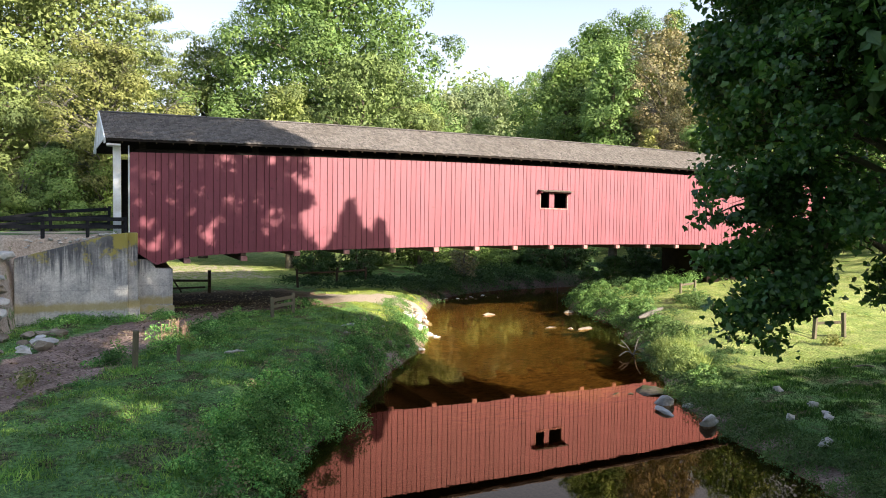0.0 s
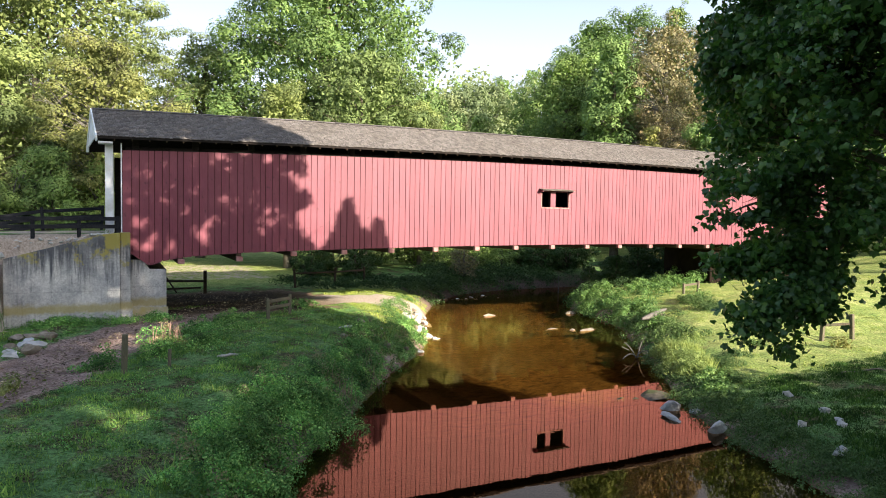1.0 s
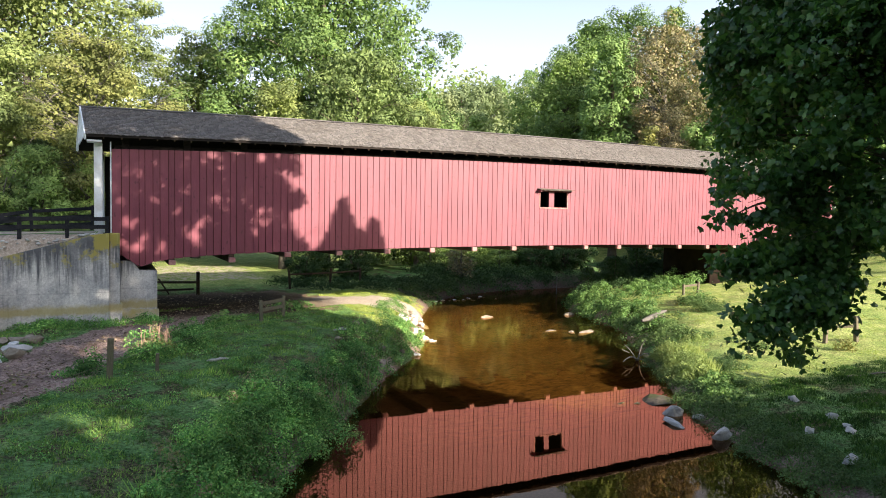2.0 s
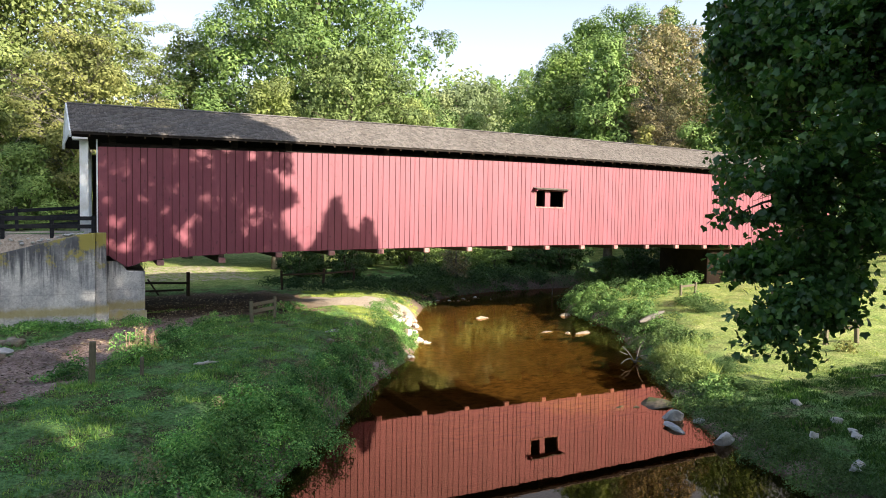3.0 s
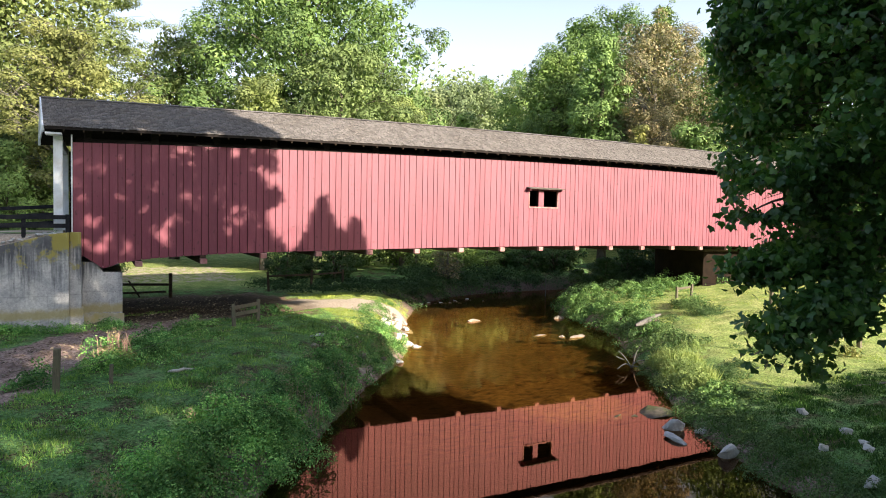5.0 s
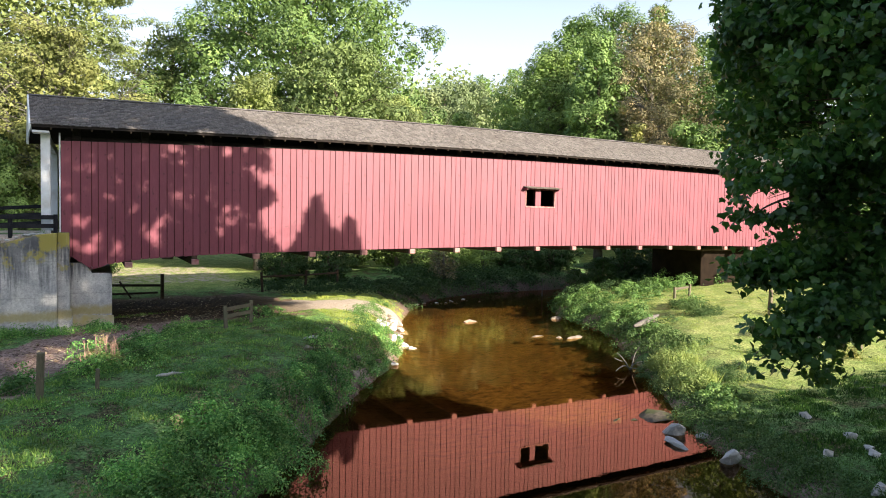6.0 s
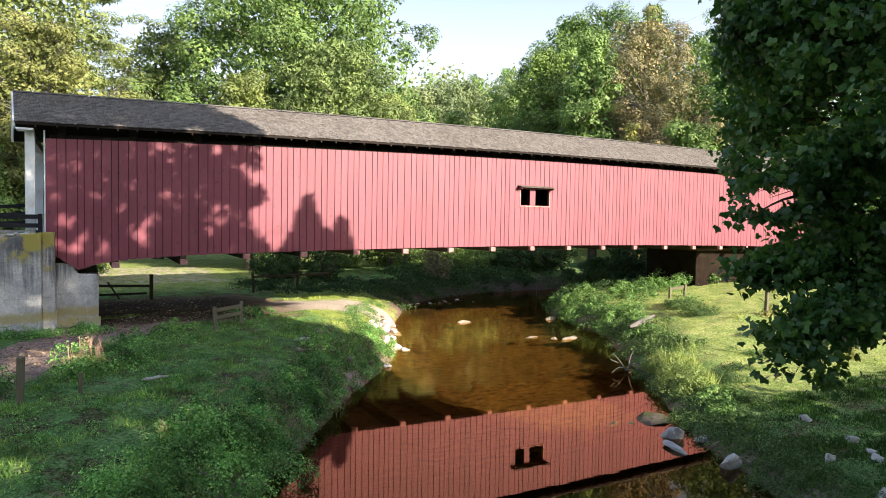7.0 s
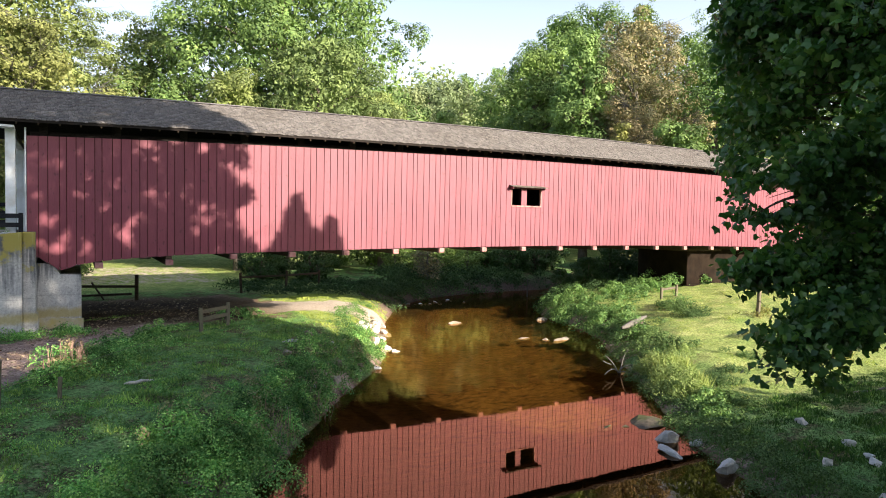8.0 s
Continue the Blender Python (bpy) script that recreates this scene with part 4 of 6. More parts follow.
# ---- fences ----
def fence(label, posts, rails, mat, post_size, post_h, rail_w, rail_t, sink=0.25, lift=0.0, group="", skip=()):
    f = thing("fence", label, "fence", group=group)
    tops = []
    for i, (x, y) in enumerate(posts):
        z = gz(x, y) + lift
        hgt = post_h * (1 + 0.06 * math.sin(i * 2.7))
        bm = one_box(-post_size / 2, post_size / 2, -post_size / 2, post_size / 2, -sink, hgt, 0.012)
        tilt = Matrix.Rotation(0.04 * math.sin(i * 3.1 + x), 4, "X") @ Matrix.Rotation(0.05 * math.cos(i * 2.3 + y), 4, "Y")
        bmesh.ops.transform(bm, matrix=Matrix.Translation((x, y, z)) @ tilt, verts=bm.verts[:])
        part("post", bm, mat, f)
        tops.append((x, y, z))
    for i, (p, q) in enumerate(zip(tops[:-1], tops[1:])):
        if i in skip:
            continue
        for r in rails:
            part("rail", beam((p[0], p[1], p[2] + r), (q[0], q[1], q[2] + r * (0.98 + 0.03 * math.sin(i + r * 9))), rail_t, rail_w, 0.006), mat, f)
    return f


road_fence = thing("fence", "black painted two-rail plank fence beside the road", "fence", group="road fences")
posts = [(0.30, -0.12), (-1.03, -0.10), (-2.54, -0.08), (-5.0, -0.05), (-7.4, 0.0), (-9.8, 0.1), (-12.2, 0.2)]
for x, y in posts:
    part("post", one_box(x - 0.065, x + 0.065, y - 0.065, y + 0.065, gz(x, y) - 0.25, 5.24 + 0.01 * x, 0.012), BLACK_FENCE, road_fence)
for p, q in zip(posts[:-1], posts[1:]):
    for z in (4.84, 5.14):
        part("rail", beam((p[0], p[1] - 0.085, z + 0.01 * p[0]), (q[0], q[1] - 0.085, z + 0.01 * q[0]), 0.04, 0.15, 0.006), BLACK_FENCE, road_fence)
fence("black painted three-rail plank fence beyond the road", [(-0.4, 6.3), (-2.8, 6.6), (-5.2, 7.2), (-7.6, 8.2), (-10, 9.6), (-12.4, 11.2)], (0.3, 0.66, 1.0), BLACK_FENCE, 0.13, 1.15, 0.15, 0.04, group="road fences")
fence("short weathered split-rail fence by the track", [(5.68, -2.25), (6.80, -1.07)], (0.46, 0.72), GREY_WOOD, 0.13, 0.86, 0.13, 0.06)
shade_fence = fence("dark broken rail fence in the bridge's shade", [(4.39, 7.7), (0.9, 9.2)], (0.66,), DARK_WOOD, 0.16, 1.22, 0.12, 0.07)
part("broken_rail", beam((4.2, 7.78, gz(4.2, 7.78) + 0.34), (1.4, 8.95, gz(1.4, 8.95) + 0.10), 0.06, 0.10), DARK_WOOD, shade_fence, "fallen broken rail")
part("broken_rail", beam((3.05, 8.25, gz(3.05, 8.25) + 0.10), (2.55, 8.5, gz(2.55, 8.5) + 0.86), 0.05, 0.08), DARK_WOOD, shade_fence, "splintered leaning stake")
fence("dark rail fence at the foot of the trees", [(9.6, 9.5), (12.2, 10.2), (14.6, 11.5)], (0.85,), DARK_WOOD, 0.12, 1.1, 0.1, 0.05)
fence("low weathered rail fence before the stone abutment", [(29.6, -1.1), (30.5, -1.3)], (0.5,), GREY_WOOD, 0.12, 0.62, 0.12, 0.06)


def lone_post(x, y, h, w, label):
    bm = one_box(-w / 2, w / 2, -w / 2, w / 2, -0.25, h, 0.015)
    bmesh.ops.transform(bm, matrix=Matrix.Translation((x, y, gz(x, y))) @ Matrix.Rotation(0.03, 4, "Y"), verts=bm.verts[:])
    tagged(part("fence_post", bm, GREY_WOOD), label, "post", "lone fence posts")


lone_post(0.44, -10.14, 1.02, 0.15, "weathered square wooden post beside the dirt track")
lone_post(1.55, -9.6, 0.45, 0.09, "short broken wooden stake in the weeds")
lone_post(28.1, -7.9, 1.15, 0.14, "grey wooden post standing in the sunny meadow")
wires = thing("fence_wire", "two slack grey wires strung between the posts by the track", "wire")
for lift in (0.42, 0.80):
    for (ax, ay), (bx, by) in (((0.44, -10.14), (5.68, -2.25)), ((0.44, -10.14), (-3.6, -15.4))):
        u = np.linspace(0, 1, 14)
        xs_, ys_ = ax + (bx - ax) * u, ay + (by - ay) * u
        zs_ = gz(ax, ay) + lift + (gz(bx, by) - gz(ax, ay)) * u - 0.30 * u * (1 - u)
        part("strand", mesh_of("strand", *tube_arrays(np.stack([xs_, ys_, zs_], 1), np.full(14, 0.006), 4)), GREY_WOOD, wires)
fence("short weathered one-rail fence in the sunny meadow", [(25.4, -12.2), (26.3, -12.85)], (0.62,), GREY_WOOD, 0.14, 0.95, 0.11, 0.07)


# ---- rocks ----
def rock(x, y, size, seed, label, mat=None, z=None, turn=0.0, group="", sub=3, sink=0.3):
    me = rock_mesh(seed, *size, sub=sub)
    ob = part("rock", me, mat or STONE)
    base = max(gz(x, y), -0.3) if z is None else z
    ob.matrix_basis = pose(x, y, base + size[2] * (1 - 2 * sink), 6 * math.sin(seed), 6 * math.cos(seed), turn)
    return tagged(ob, label, "rock", group)


rock(14.35, -15.05, (0.36, 0.31, 0.30), 1, "pale rounded boulder standing in the shallows", z=-0.06, turn=20)
rock(13.72, -15.75, (0.40, 0.2, 0.12), 2, "pale slanting slab at the water's edge", z=0.0, turn=80)
rock(15.0, -13.9, (0.78, 0.46, 0.28), 305, "dark moist flat boulder in the creek", DARK_STONE, z=-0.14, turn=-12)
rock(13.75, -13.58, (0.34, 0.17, 0.10), 4, "small dark stone breaking the water surface", DARK_STONE, z=-0.09)
rock(14.25, -13.8, (0.12, 0.1, 0.08), 5, "small dark stone breaking the water surface", DARK_STONE, z=-0.07)
rock(23.8, 2.0, (0.42, 0.3, 0.22), 6, "pale boulder at the creek's far edge", TAN_STONE, z=-0.1)
rock(18.85, 2.8, (0.52, 0.3, 0.14), 7, "pale flat stone in midstream", TAN_STONE, z=-0.08)
rock(19.5, -2.2, (0.55, 0.16, 0.09), 8, "long pale stone just above the water", TAN_STONE, z=-0.06, turn=12)
rock(20.9, -3.2, (0.55, 0.2, 0.12), 9, "pale flat stone in midstream", TAN_STONE, z=-0.07, turn=10)
rock(20.3, -2.9, (0.2, 0.14, 0.10), 10, "pale flat stone in midstream", TAN_STONE, z=-0.06)
rock(13.95, -17.05, (0.45, 0.26, 0.22), 12, "grey boulder on the shaded bank's edge", z=-0.02, turn=30)
rock(14.85, -15.6, (0.26, 0.2, 0.13), 13, "grey boulder on the shaded bank's edge", z=-0.02)
rock(17.15, -16.7, (0.22, 0.13, 0.14), 14, "grey stone lying in the shaded grass", turn=60)
rock(16.7, -18.05, (0.26, 0.16, 0.12), 15, "grey stone lying in the shaded grass")
rock(15.98, -18.95, (0.24, 0.14, 0.10), 16, "grey stone lying in the shaded grass", turn=20)
rock(16.3, -18.7, (0.20, 0.14, 0.09), 26, "grey stone lying in the shaded grass", turn=70)
rock(15.4, -18.35, (0.18, 0.14, 0.13), 17, "small grey stone lying in the shaded grass")
rock(14.5, -19.9, (0.5, 0.16, 0.11), 18, "long low grey stone in the shaded grass", turn=15)
rock(8.72, -7.45, (0.20, 0.17, 0.36), 19, "upright grey-tan stone in the creek bank", TAN_STONE, z=0.12)
rock(8.45, -7.6, (0.24, 0.2, 0.17), 20, "pale stone at the foot of the creek bank", z=0.0)
rock(7.9, -7.6, (0.13, 0.12, 0.10), 21, "tan stone at the foot of the creek bank", TAN_STONE)
rock(11.0, -5.15, (0.22, 0.16, 0.12), 22, "pale stone at the foot of the creek bank", z=0.0)
rock(8.1, -4.7, (0.34, 0.2, 0.08), 23, "flat grey stone bedded in the grass")
for x, y, s, k in ((8.15, -6.9, 0.2, 401), (7.75, -8.4, 0.16, 402), (9.2, -6.3, 0.22, 403), (7.6, -6.2, 0.24, 404), (9.6, -4.6, 0.2, 405), (9.1, -3.6, 0.26, 406), (10.2, -5.7, 0.16, 407), (6.4, -10.2, 0.18, 408)):
    rock(x, y, (s * 0.9, s * 0.65, s * 0.6), k, "weathered tan stone showing in the creek bank", (TAN_STONE, STONE)[k % 3 == 0], turn=k * 37 % 180, group="bank stones", sub=2, sink=0.18)
rng = np.random.default_rng(21)
for i in range(54):
    y = -2.6 + 5.4 * i / 53 + rng.normal(0, 0.25)
    x = np.interp(y, LEFT_EDGE[:, 1], LEFT_EDGE[:, 0]) + rng.normal(-0.15, 0.34)
    s = rng.uniform(0.13, 0.33)
    rock(x, y, (s, s * 0.8, s * 0.6), 40 + i, "sunlit pale stone on the creek's gravel bar", (STONE, TAN_STONE)[i % 3 == 1], group="shore stones", sub=2)
for i in range(18):
    x, y = 18.6 + 5.6 * i / 17 + rng.normal(0, 0.3), 9.8 + 1.6 * i / 17 + rng.normal(0, 0.4)
    s = rng.uniform(0.10, 0.24)
    rock(x, y, (s, s * 0.8, s * 0.5), 70 + i, "stone of the riffle in the bridge's shade", z=-0.08, group="riffle stones", sub=2)
for i in range(14):
    x, y = 21.3 + 3.0 * rng.random(), -6.4 + 4.5 * rng.random()
    s = rng.uniform(0.16, 0.42)
    rock(x, y, (s, s * 0.7, s * 0.5), 100 + i, "grey stone among the weeds of the bank", TAN_STONE, group="bank stones", sub=2)
# riprap round the wing wall's end
for i in range(110):
    x, y = -3.55 - 2.2 * rng.random() ** 1.2, -5.4 + 4.3 * rng.random()
    s = rng.uniform(0.26, 0.50)
    rock(x, y, (s, s * rng.uniform(0.6, 0.9), s * rng.uniform(0.38, 0.6)), 130 + i, "grey and tan riprap stone beside the wing wall", (STONE, TAN_STONE)[i % 3 != 1], turn=rng.uniform(-35, 35), group="riprap stones", sub=2, sink=0.12)
for i in range(22):
    x, y = -3.9 + 2.2 * rng.random(), -7.0 + 3.4 * rng.random()
    s = rng.uniform(0.16, 0.42)
    rock(x, y, (s, s * rng.uniform(0.6, 0.9), s * rng.uniform(0.4, 0.6)), 330 + i, "pale stone strewn beside the dirt track", (STONE, TAN_STONE)[i % 3 != 1], turn=rng.uniform(0, 180), group="riprap stones", sub=2, sink=0.2)
for i in range(60):
    x, y = -3.3 + 3.3 * rng.random(), -0.58 + 0.42 * rng.random()
    s = rng.uniform(0.07, 0.15)
    rock(x, y, (s, s * 0.8, s * 0.45), 260 + i, "flat grey stone packed behind the wing wall", turn=rng.uniform(-40, 40), group="shoulder stones", sub=1, sink=0.36)
rock(-2.1, -5.6, (0.5, 0.34, 0.22), 200, "pale flat boulder beside the dirt track", turn=15)
rock(-2.55, -6.3, (0.3, 0.22, 0.14), 201, "pale flat boulder beside the dirt track", turn=-25)

# driftwood
bough = np.random.default_rng(5)
tubes = [tube_arrays(bend(bough, a, b, 6, 0.3), np.linspace(r0, 0.012, 6), 6) for a, b, r0 in (
    ((18.6, -9.2, -0.1), (18.1, -9.0, 0.62), 0.028), ((18.6, -9.2, -0.1), (19.0, -9.2, 0.8), 0.03), ((18.6, -9.2, 0.0), (17.6, -9.5, 0.10), 0.03),
    ((18.4, -9.3, 0.1), (18.9, -10.2, 0.02), 0.022), ((18.6, -9.2, 0.1), (19.4, -9.6, 0.2), 0.025), ((18.3, -9.1, 0.3), (17.8, -9.2, 0.5), 0.014))]
tagged(part("dead_branch", mesh_of("dead_branch", *joined(tubes), smooth=True), PALE_BARK), "bleached dead branch snagged at the water's edge", "branch")
logv = tube_arrays(np.linspace((21.6, -6.2, 0.92), (24.2, -5.1, 1.14), 8) + rng.normal(0, 0.03, (8, 3)), np.array([0.05, 0.10, 0.125, 0.13, 0.12, 0.11, 0.10, 0.04]), 9)
tagged(part("log", mesh_of("log", *logv, smooth=True), PALE_BARK), "weathered grey log lying on the bank", "log")
logv = tube_arrays(np.array([(x, y, gz(x, y) + 0.03) for x, y in zip(np.linspace(20.6, 22.2, 8), np.linspace(-16.0, -16.4, 8))]) + rng.normal(0, 0.02, (8, 3)), np.linspace(0.04, 0.02, 8), 7)
tagged(part("log", mesh_of("log", *logv, smooth=True), PALE_BARK), "thin fallen limb lying on the meadow", "log")
stick = tube_arrays(np.array([(x, y, gz(x, y) + 0.08) for x, y in zip(np.linspace(2.85, 3.5, 6), np.linspace(-9.1, -8.85, 6))]) + rng.normal(0, 0.012, (6, 3)), np.array([0.02, 0.042, 0.045, 0.04, 0.035, 0.015]), 7)
tagged(part("log", mesh_of("log", *stick, smooth=True), BLEACHED), "short bleached log lying in the bank grass", "log")
snag = [tube_arrays(bend(bough, a, b, 6, 0.3), np.linspace(r0, 0.012, 6), 6) for a, b, r0 in (((3.1, -14.2, 0.9), (3.75, -14.95, 0.25), 0.06), ((3.3, -14.4, 0.75), (3.9, -14.5, 0.5), 0.03), ((3.4, -14.55, 0.6), (3.3, -15.2, 0.2), 0.03))]
tagged(part("dead_branch", mesh_of("dead_branch", *joined(snag), smooth=True), PALE_BARK), "grey broken limb lodged in the bank shrubs", "branch")
tagged(part("stake", beam((29.8, 11.2, -0.3), (29.82, 11.2, 1.3), 0.06, 0.06), PALE_BARK), "thin pale stake standing in the creek", "stake")

# ---- trees ----
def at(x, y, s=1.0, turn=0.0, sz=None):
    return Matrix.LocRotScale((x, y, gz(x, y) - 0.05), Euler((0, 0, radians(turn))), (s, s, sz or s))


# kind: name, label, leaves, bark, leaf size, puff size, its flatness, profile, limbs, twigs for each metre of height, core
KINDS = {
    "green": ("broad_tree", "tall broad green deciduous tree with an open clumpy crown", LEAF_GREEN, BARK, 0.29, 1.15, 0.85, 0.6, 40, 0, 0.24),
    "dark": ("leafy_tree", "dense deep-green deciduous tree at the wood's edge", LEAF_WOOD, BARK, 0.29, 1.05, 0.8, 0.6, 26, 0, 0.2),
    "airy": ("feathery_tree", "feathery olive-green tree with spreading layered branches", LEAF_OLIVE, BARK, 0.245, 1.35, 0.42, 0.45, 50, 3, 0.30),
    "locust": ("feathery_tree", "flat-topped olive-green tree with crooked open limbs", LEAF_OLIVE, BARK, 0.22, 1.05, 0.45, 0.40, 50, 6, 0.2),
    "olive": ("bushy_tree", "rounded fine-leaved olive-green tree behind the bridge", LEAF_OLIVE, BARK, 0.215, 0.8, 0.8, 0.5, 34, 4, 0.2),
    "pale": ("hazy_tree", "pale olive tree on the far side of the valley", LEAF_HAZE, BARK, 0.50, 1.2, 0.8, 0.6, 16, 0, 0.16),
    "yellow": ("yellowing_tree", "thin-crowned yellow-green tree with tan bare twigs", LEAF_YELLOW, PALE_BARK, 0.16, 0.75, 0.6, 0.6, 44, 22, 0.14),
    "brown": ("browning_tree", "browning tree with many fine bare twigs", LEAF_BROWN, PALE_BARK, 0.21, 0.85, 0.8, 0.5, 60, 40, 0.16),
    "sapling": ("young_tree", "young light-green tree beside the road", LEAF_LIGHT, BARK, 0.14, 0.45, 0.8, 0.6, 20, 0, 0.2),
    "cedar": ("cedar_tree", "dark bluish-green evergreen tree behind the road", LEAF_CEDAR, BARK, 0.17, 0.75, 0.5, 0.8, 30, 6, 0.2),
    "shade": ("leafy_tree", "dense broad-leaved shade tree, unseen behind the camera", LEAF_DARK, BARK, 0.60, 1.3, 0.8, 0.7, 34, 0, 0.2),
    "light": ("slender_tree", "slender light-green tree before the darker wood", LEAF_LIGHT, BARK, 0.30, 0.85, 0.85, 0.6, 26, 0, 0.16),
}


SUN_SPOTS = [(0.1, -4.9, 0.42), (0.45, -4.7, 0.36), (0.25, -5.7, 0.40), (-0.3, -5.2, 0.40), (4.6, -6.6, 0.34), (1.4, -14.2, 0.24), (3.0, -10.6, 0.18), (2.6, -12.0, 0.18), (0.9, -12.4, 0.12), (1.7, -11.6, 0.14), (-0.46, -12.64, 0.31), (0.24, -14.05, 0.37), (0.61, -14.55, 0.31), (1.42, -14.66, 0.33), (0.4, -15.6, 0.29), (2.9, -13.1, 0.25), (4.46, -7.32, 0.29), (-1.8, -13.6, 0.39), (-0.32, -6.19, 0.49), (-0.53, -7.13, 0.34), (1.12, -5.54, 0.49), (0.25, -6.51, 0.34),
             (-2.4, -8.0, 0.39), (3.6, -3.2, 0.34), (6.0, -3.0, 0.29), (-3.15, 1.68, -0.04), (-1.94, 0.7, -0.06), (-1.91, 2.36, -0.10), (-3.44, 2.77, -0.10), (-0.18, 3.26, 0.11), (-0.44, 3.9, 0.22), (-1.43, 2.08, 0.10)]


def wood_tree(kind, x, y, r, h, seed, base=0.12, more=1.0, lobes=0.2):
    name, label, leaf, bark, size, puff, flat, shape, limbs, twigs, core = KINDS[kind]
    n = int(1.35 * r * h * (1 - base) * 4.8 / (0.22 * size * size) * 0.75 * more)
    spot = (x, y, gz(x, y) - 0.05)
    shade = kind == "shade"
    t = tree(name, label, "tree", seed, h, max(r - puff * 0.7, 0.6), base, n, size, leaf, bark, limbs, puff, flat, shape, group="woodland trees", spot=spot, gaps=SUN_SPOTS if shade else (), twigs=int(twigs * h), core=core, lobes=lobes, sunny=shade)
    t.location = spot
    return t


for spec in (
    # behind the west end
    ("airy", -6.2, 34.0, 11.4, 25.0, 3, 0.18, 0.9), ("yellow", -0.2, 17.6, 4.1, 15.2, 4, 0.36), ("locust", 7.64, 40.5, 7.4, 22.2, 6, 0.36, 0.7), ("cedar", -2.6, 22.0, 3.2, 12.2, 23, 0.06), ("olive", -7.5, 23.0, 4.0, 15.5, 27, 0.06, 0.8), ("sapling", -3.0, 15.0, 2.0, 8.2, 36, 0.05), ("sapling", -6.0, 14.4, 1.8, 6.6, 37, 0.05), ("sapling", -0.9, 17.0, 1.6, 8.6, 38, 0.05),
    ("airy", -15.0, 27.0, 5.5, 21.0, 28, 0.15, 0.5),
    # the big clumpy tree and those before it
    ("green", 18.3, 33.0, 12.8, 32.0, 1, 0.14, 0.95, 0.22), ("olive", 18.1, 22.0, 5.9, 18.2, 7, 0.12, 1.0), ("olive", 22.8, 21.0, 3.3, 14.4, 9), ("olive", 12.6, 25.0, 3.9, 15.4, 8), ("dark", 14.6, 28.6, 4.4, 16.0, 25, 0.1, 0.6),
    # the far side of the valley
    ("pale", 55.8, 75.0, 8.0, 22.4, 10), ("pale", 47.9, 70.0, 8.0, 22.0, 26), ("pale", 66.0, 84.0, 8.0, 21.0, 29), ("dark", 85.0, 110.0, 5.6, 16.0, 11, 0.1, 0.4), ("dark", 93.0, 108.0, 6.0, 17.5, 12, 0.1, 0.4), ("light", 42.1, 45.0, 2.4, 18.4, 19),
    # the wooded corner beyond the east end
    ("dark", 56.6, 58.0, 5.0, 21.5, 30, 0.1, 0.5), ("dark", 46.9, 36.0, 6.2, 24.4, 13, 0.1, 0.9), ("dark", 53.6, 38.0, 7.4, 29.6, 14, 0.1, 0.85), ("dark", 65.0, 42.0, 7.6, 32.6, 20, 0.1, 0.5), ("light", 45.7, 23.6, 4.2, 22.8, 15), ("brown", 51.4, 22.0, 6.6, 25.4, 16, 0.12, 0.9),
    ("green", 74.5, 45.0, 5.2, 33.6, 17, 0.2, 0.5), ("brown", 46.4, 19.0, 2.6, 15.4, 22, 0.1, 0.7), ("yellow", 43.4, 16.0, 1.8, 13.6, 31, 0.1), ("light", 46.3, 13.0, 2.9, 14.6, 18), ("dark", 72.0, 34.0, 6.0, 26.8, 32, 0.1, 0.5), ("green", 84.0, 36.0, 7.6, 31.0, 21, 0.15, 0.4),
    ("dark", 60.0, 20.0, 7.0, 23.5, 33, 0.1, 0.5), ("dark", 70.0, 17.0, 8.0, 27.0, 39, 0.1, 0.5), ("dark", 68.0, 9.0, 7.5, 29.0, 34, 0.1, 0.6), ("dark", 58.0, -3.0, 6.5, 26.0, 35, 0.1, 0.4)):
    wood_tree(*spec)

bushy = tree("shrub", "tall bushy green shrub at the foot of the wood", "shrub", 6, 6, 2.6, 0.04, 5600, 0.19, LEAF_DARK, BARK, 22, 0.6, group="woodland shrubs")
bushy.matrix_basis = at(-3.3, 16.6, 0.85, 70)
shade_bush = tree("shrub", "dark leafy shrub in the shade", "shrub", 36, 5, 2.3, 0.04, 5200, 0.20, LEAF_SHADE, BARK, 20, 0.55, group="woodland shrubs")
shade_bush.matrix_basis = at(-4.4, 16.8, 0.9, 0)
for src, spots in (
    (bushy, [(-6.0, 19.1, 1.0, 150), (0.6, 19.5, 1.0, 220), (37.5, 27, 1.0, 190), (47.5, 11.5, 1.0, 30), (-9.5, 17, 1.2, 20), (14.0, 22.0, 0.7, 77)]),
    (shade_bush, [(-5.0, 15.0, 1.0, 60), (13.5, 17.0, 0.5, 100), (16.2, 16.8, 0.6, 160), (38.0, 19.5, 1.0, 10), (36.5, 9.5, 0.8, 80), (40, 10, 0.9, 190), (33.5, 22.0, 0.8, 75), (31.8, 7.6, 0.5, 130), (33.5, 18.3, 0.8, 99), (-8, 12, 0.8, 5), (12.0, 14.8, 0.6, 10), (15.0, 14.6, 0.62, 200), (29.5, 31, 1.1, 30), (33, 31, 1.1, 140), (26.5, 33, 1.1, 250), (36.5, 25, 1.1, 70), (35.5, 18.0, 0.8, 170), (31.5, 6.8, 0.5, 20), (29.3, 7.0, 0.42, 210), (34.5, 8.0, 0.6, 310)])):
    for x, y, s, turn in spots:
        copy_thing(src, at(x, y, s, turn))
dead = np.random.default_rng(23)
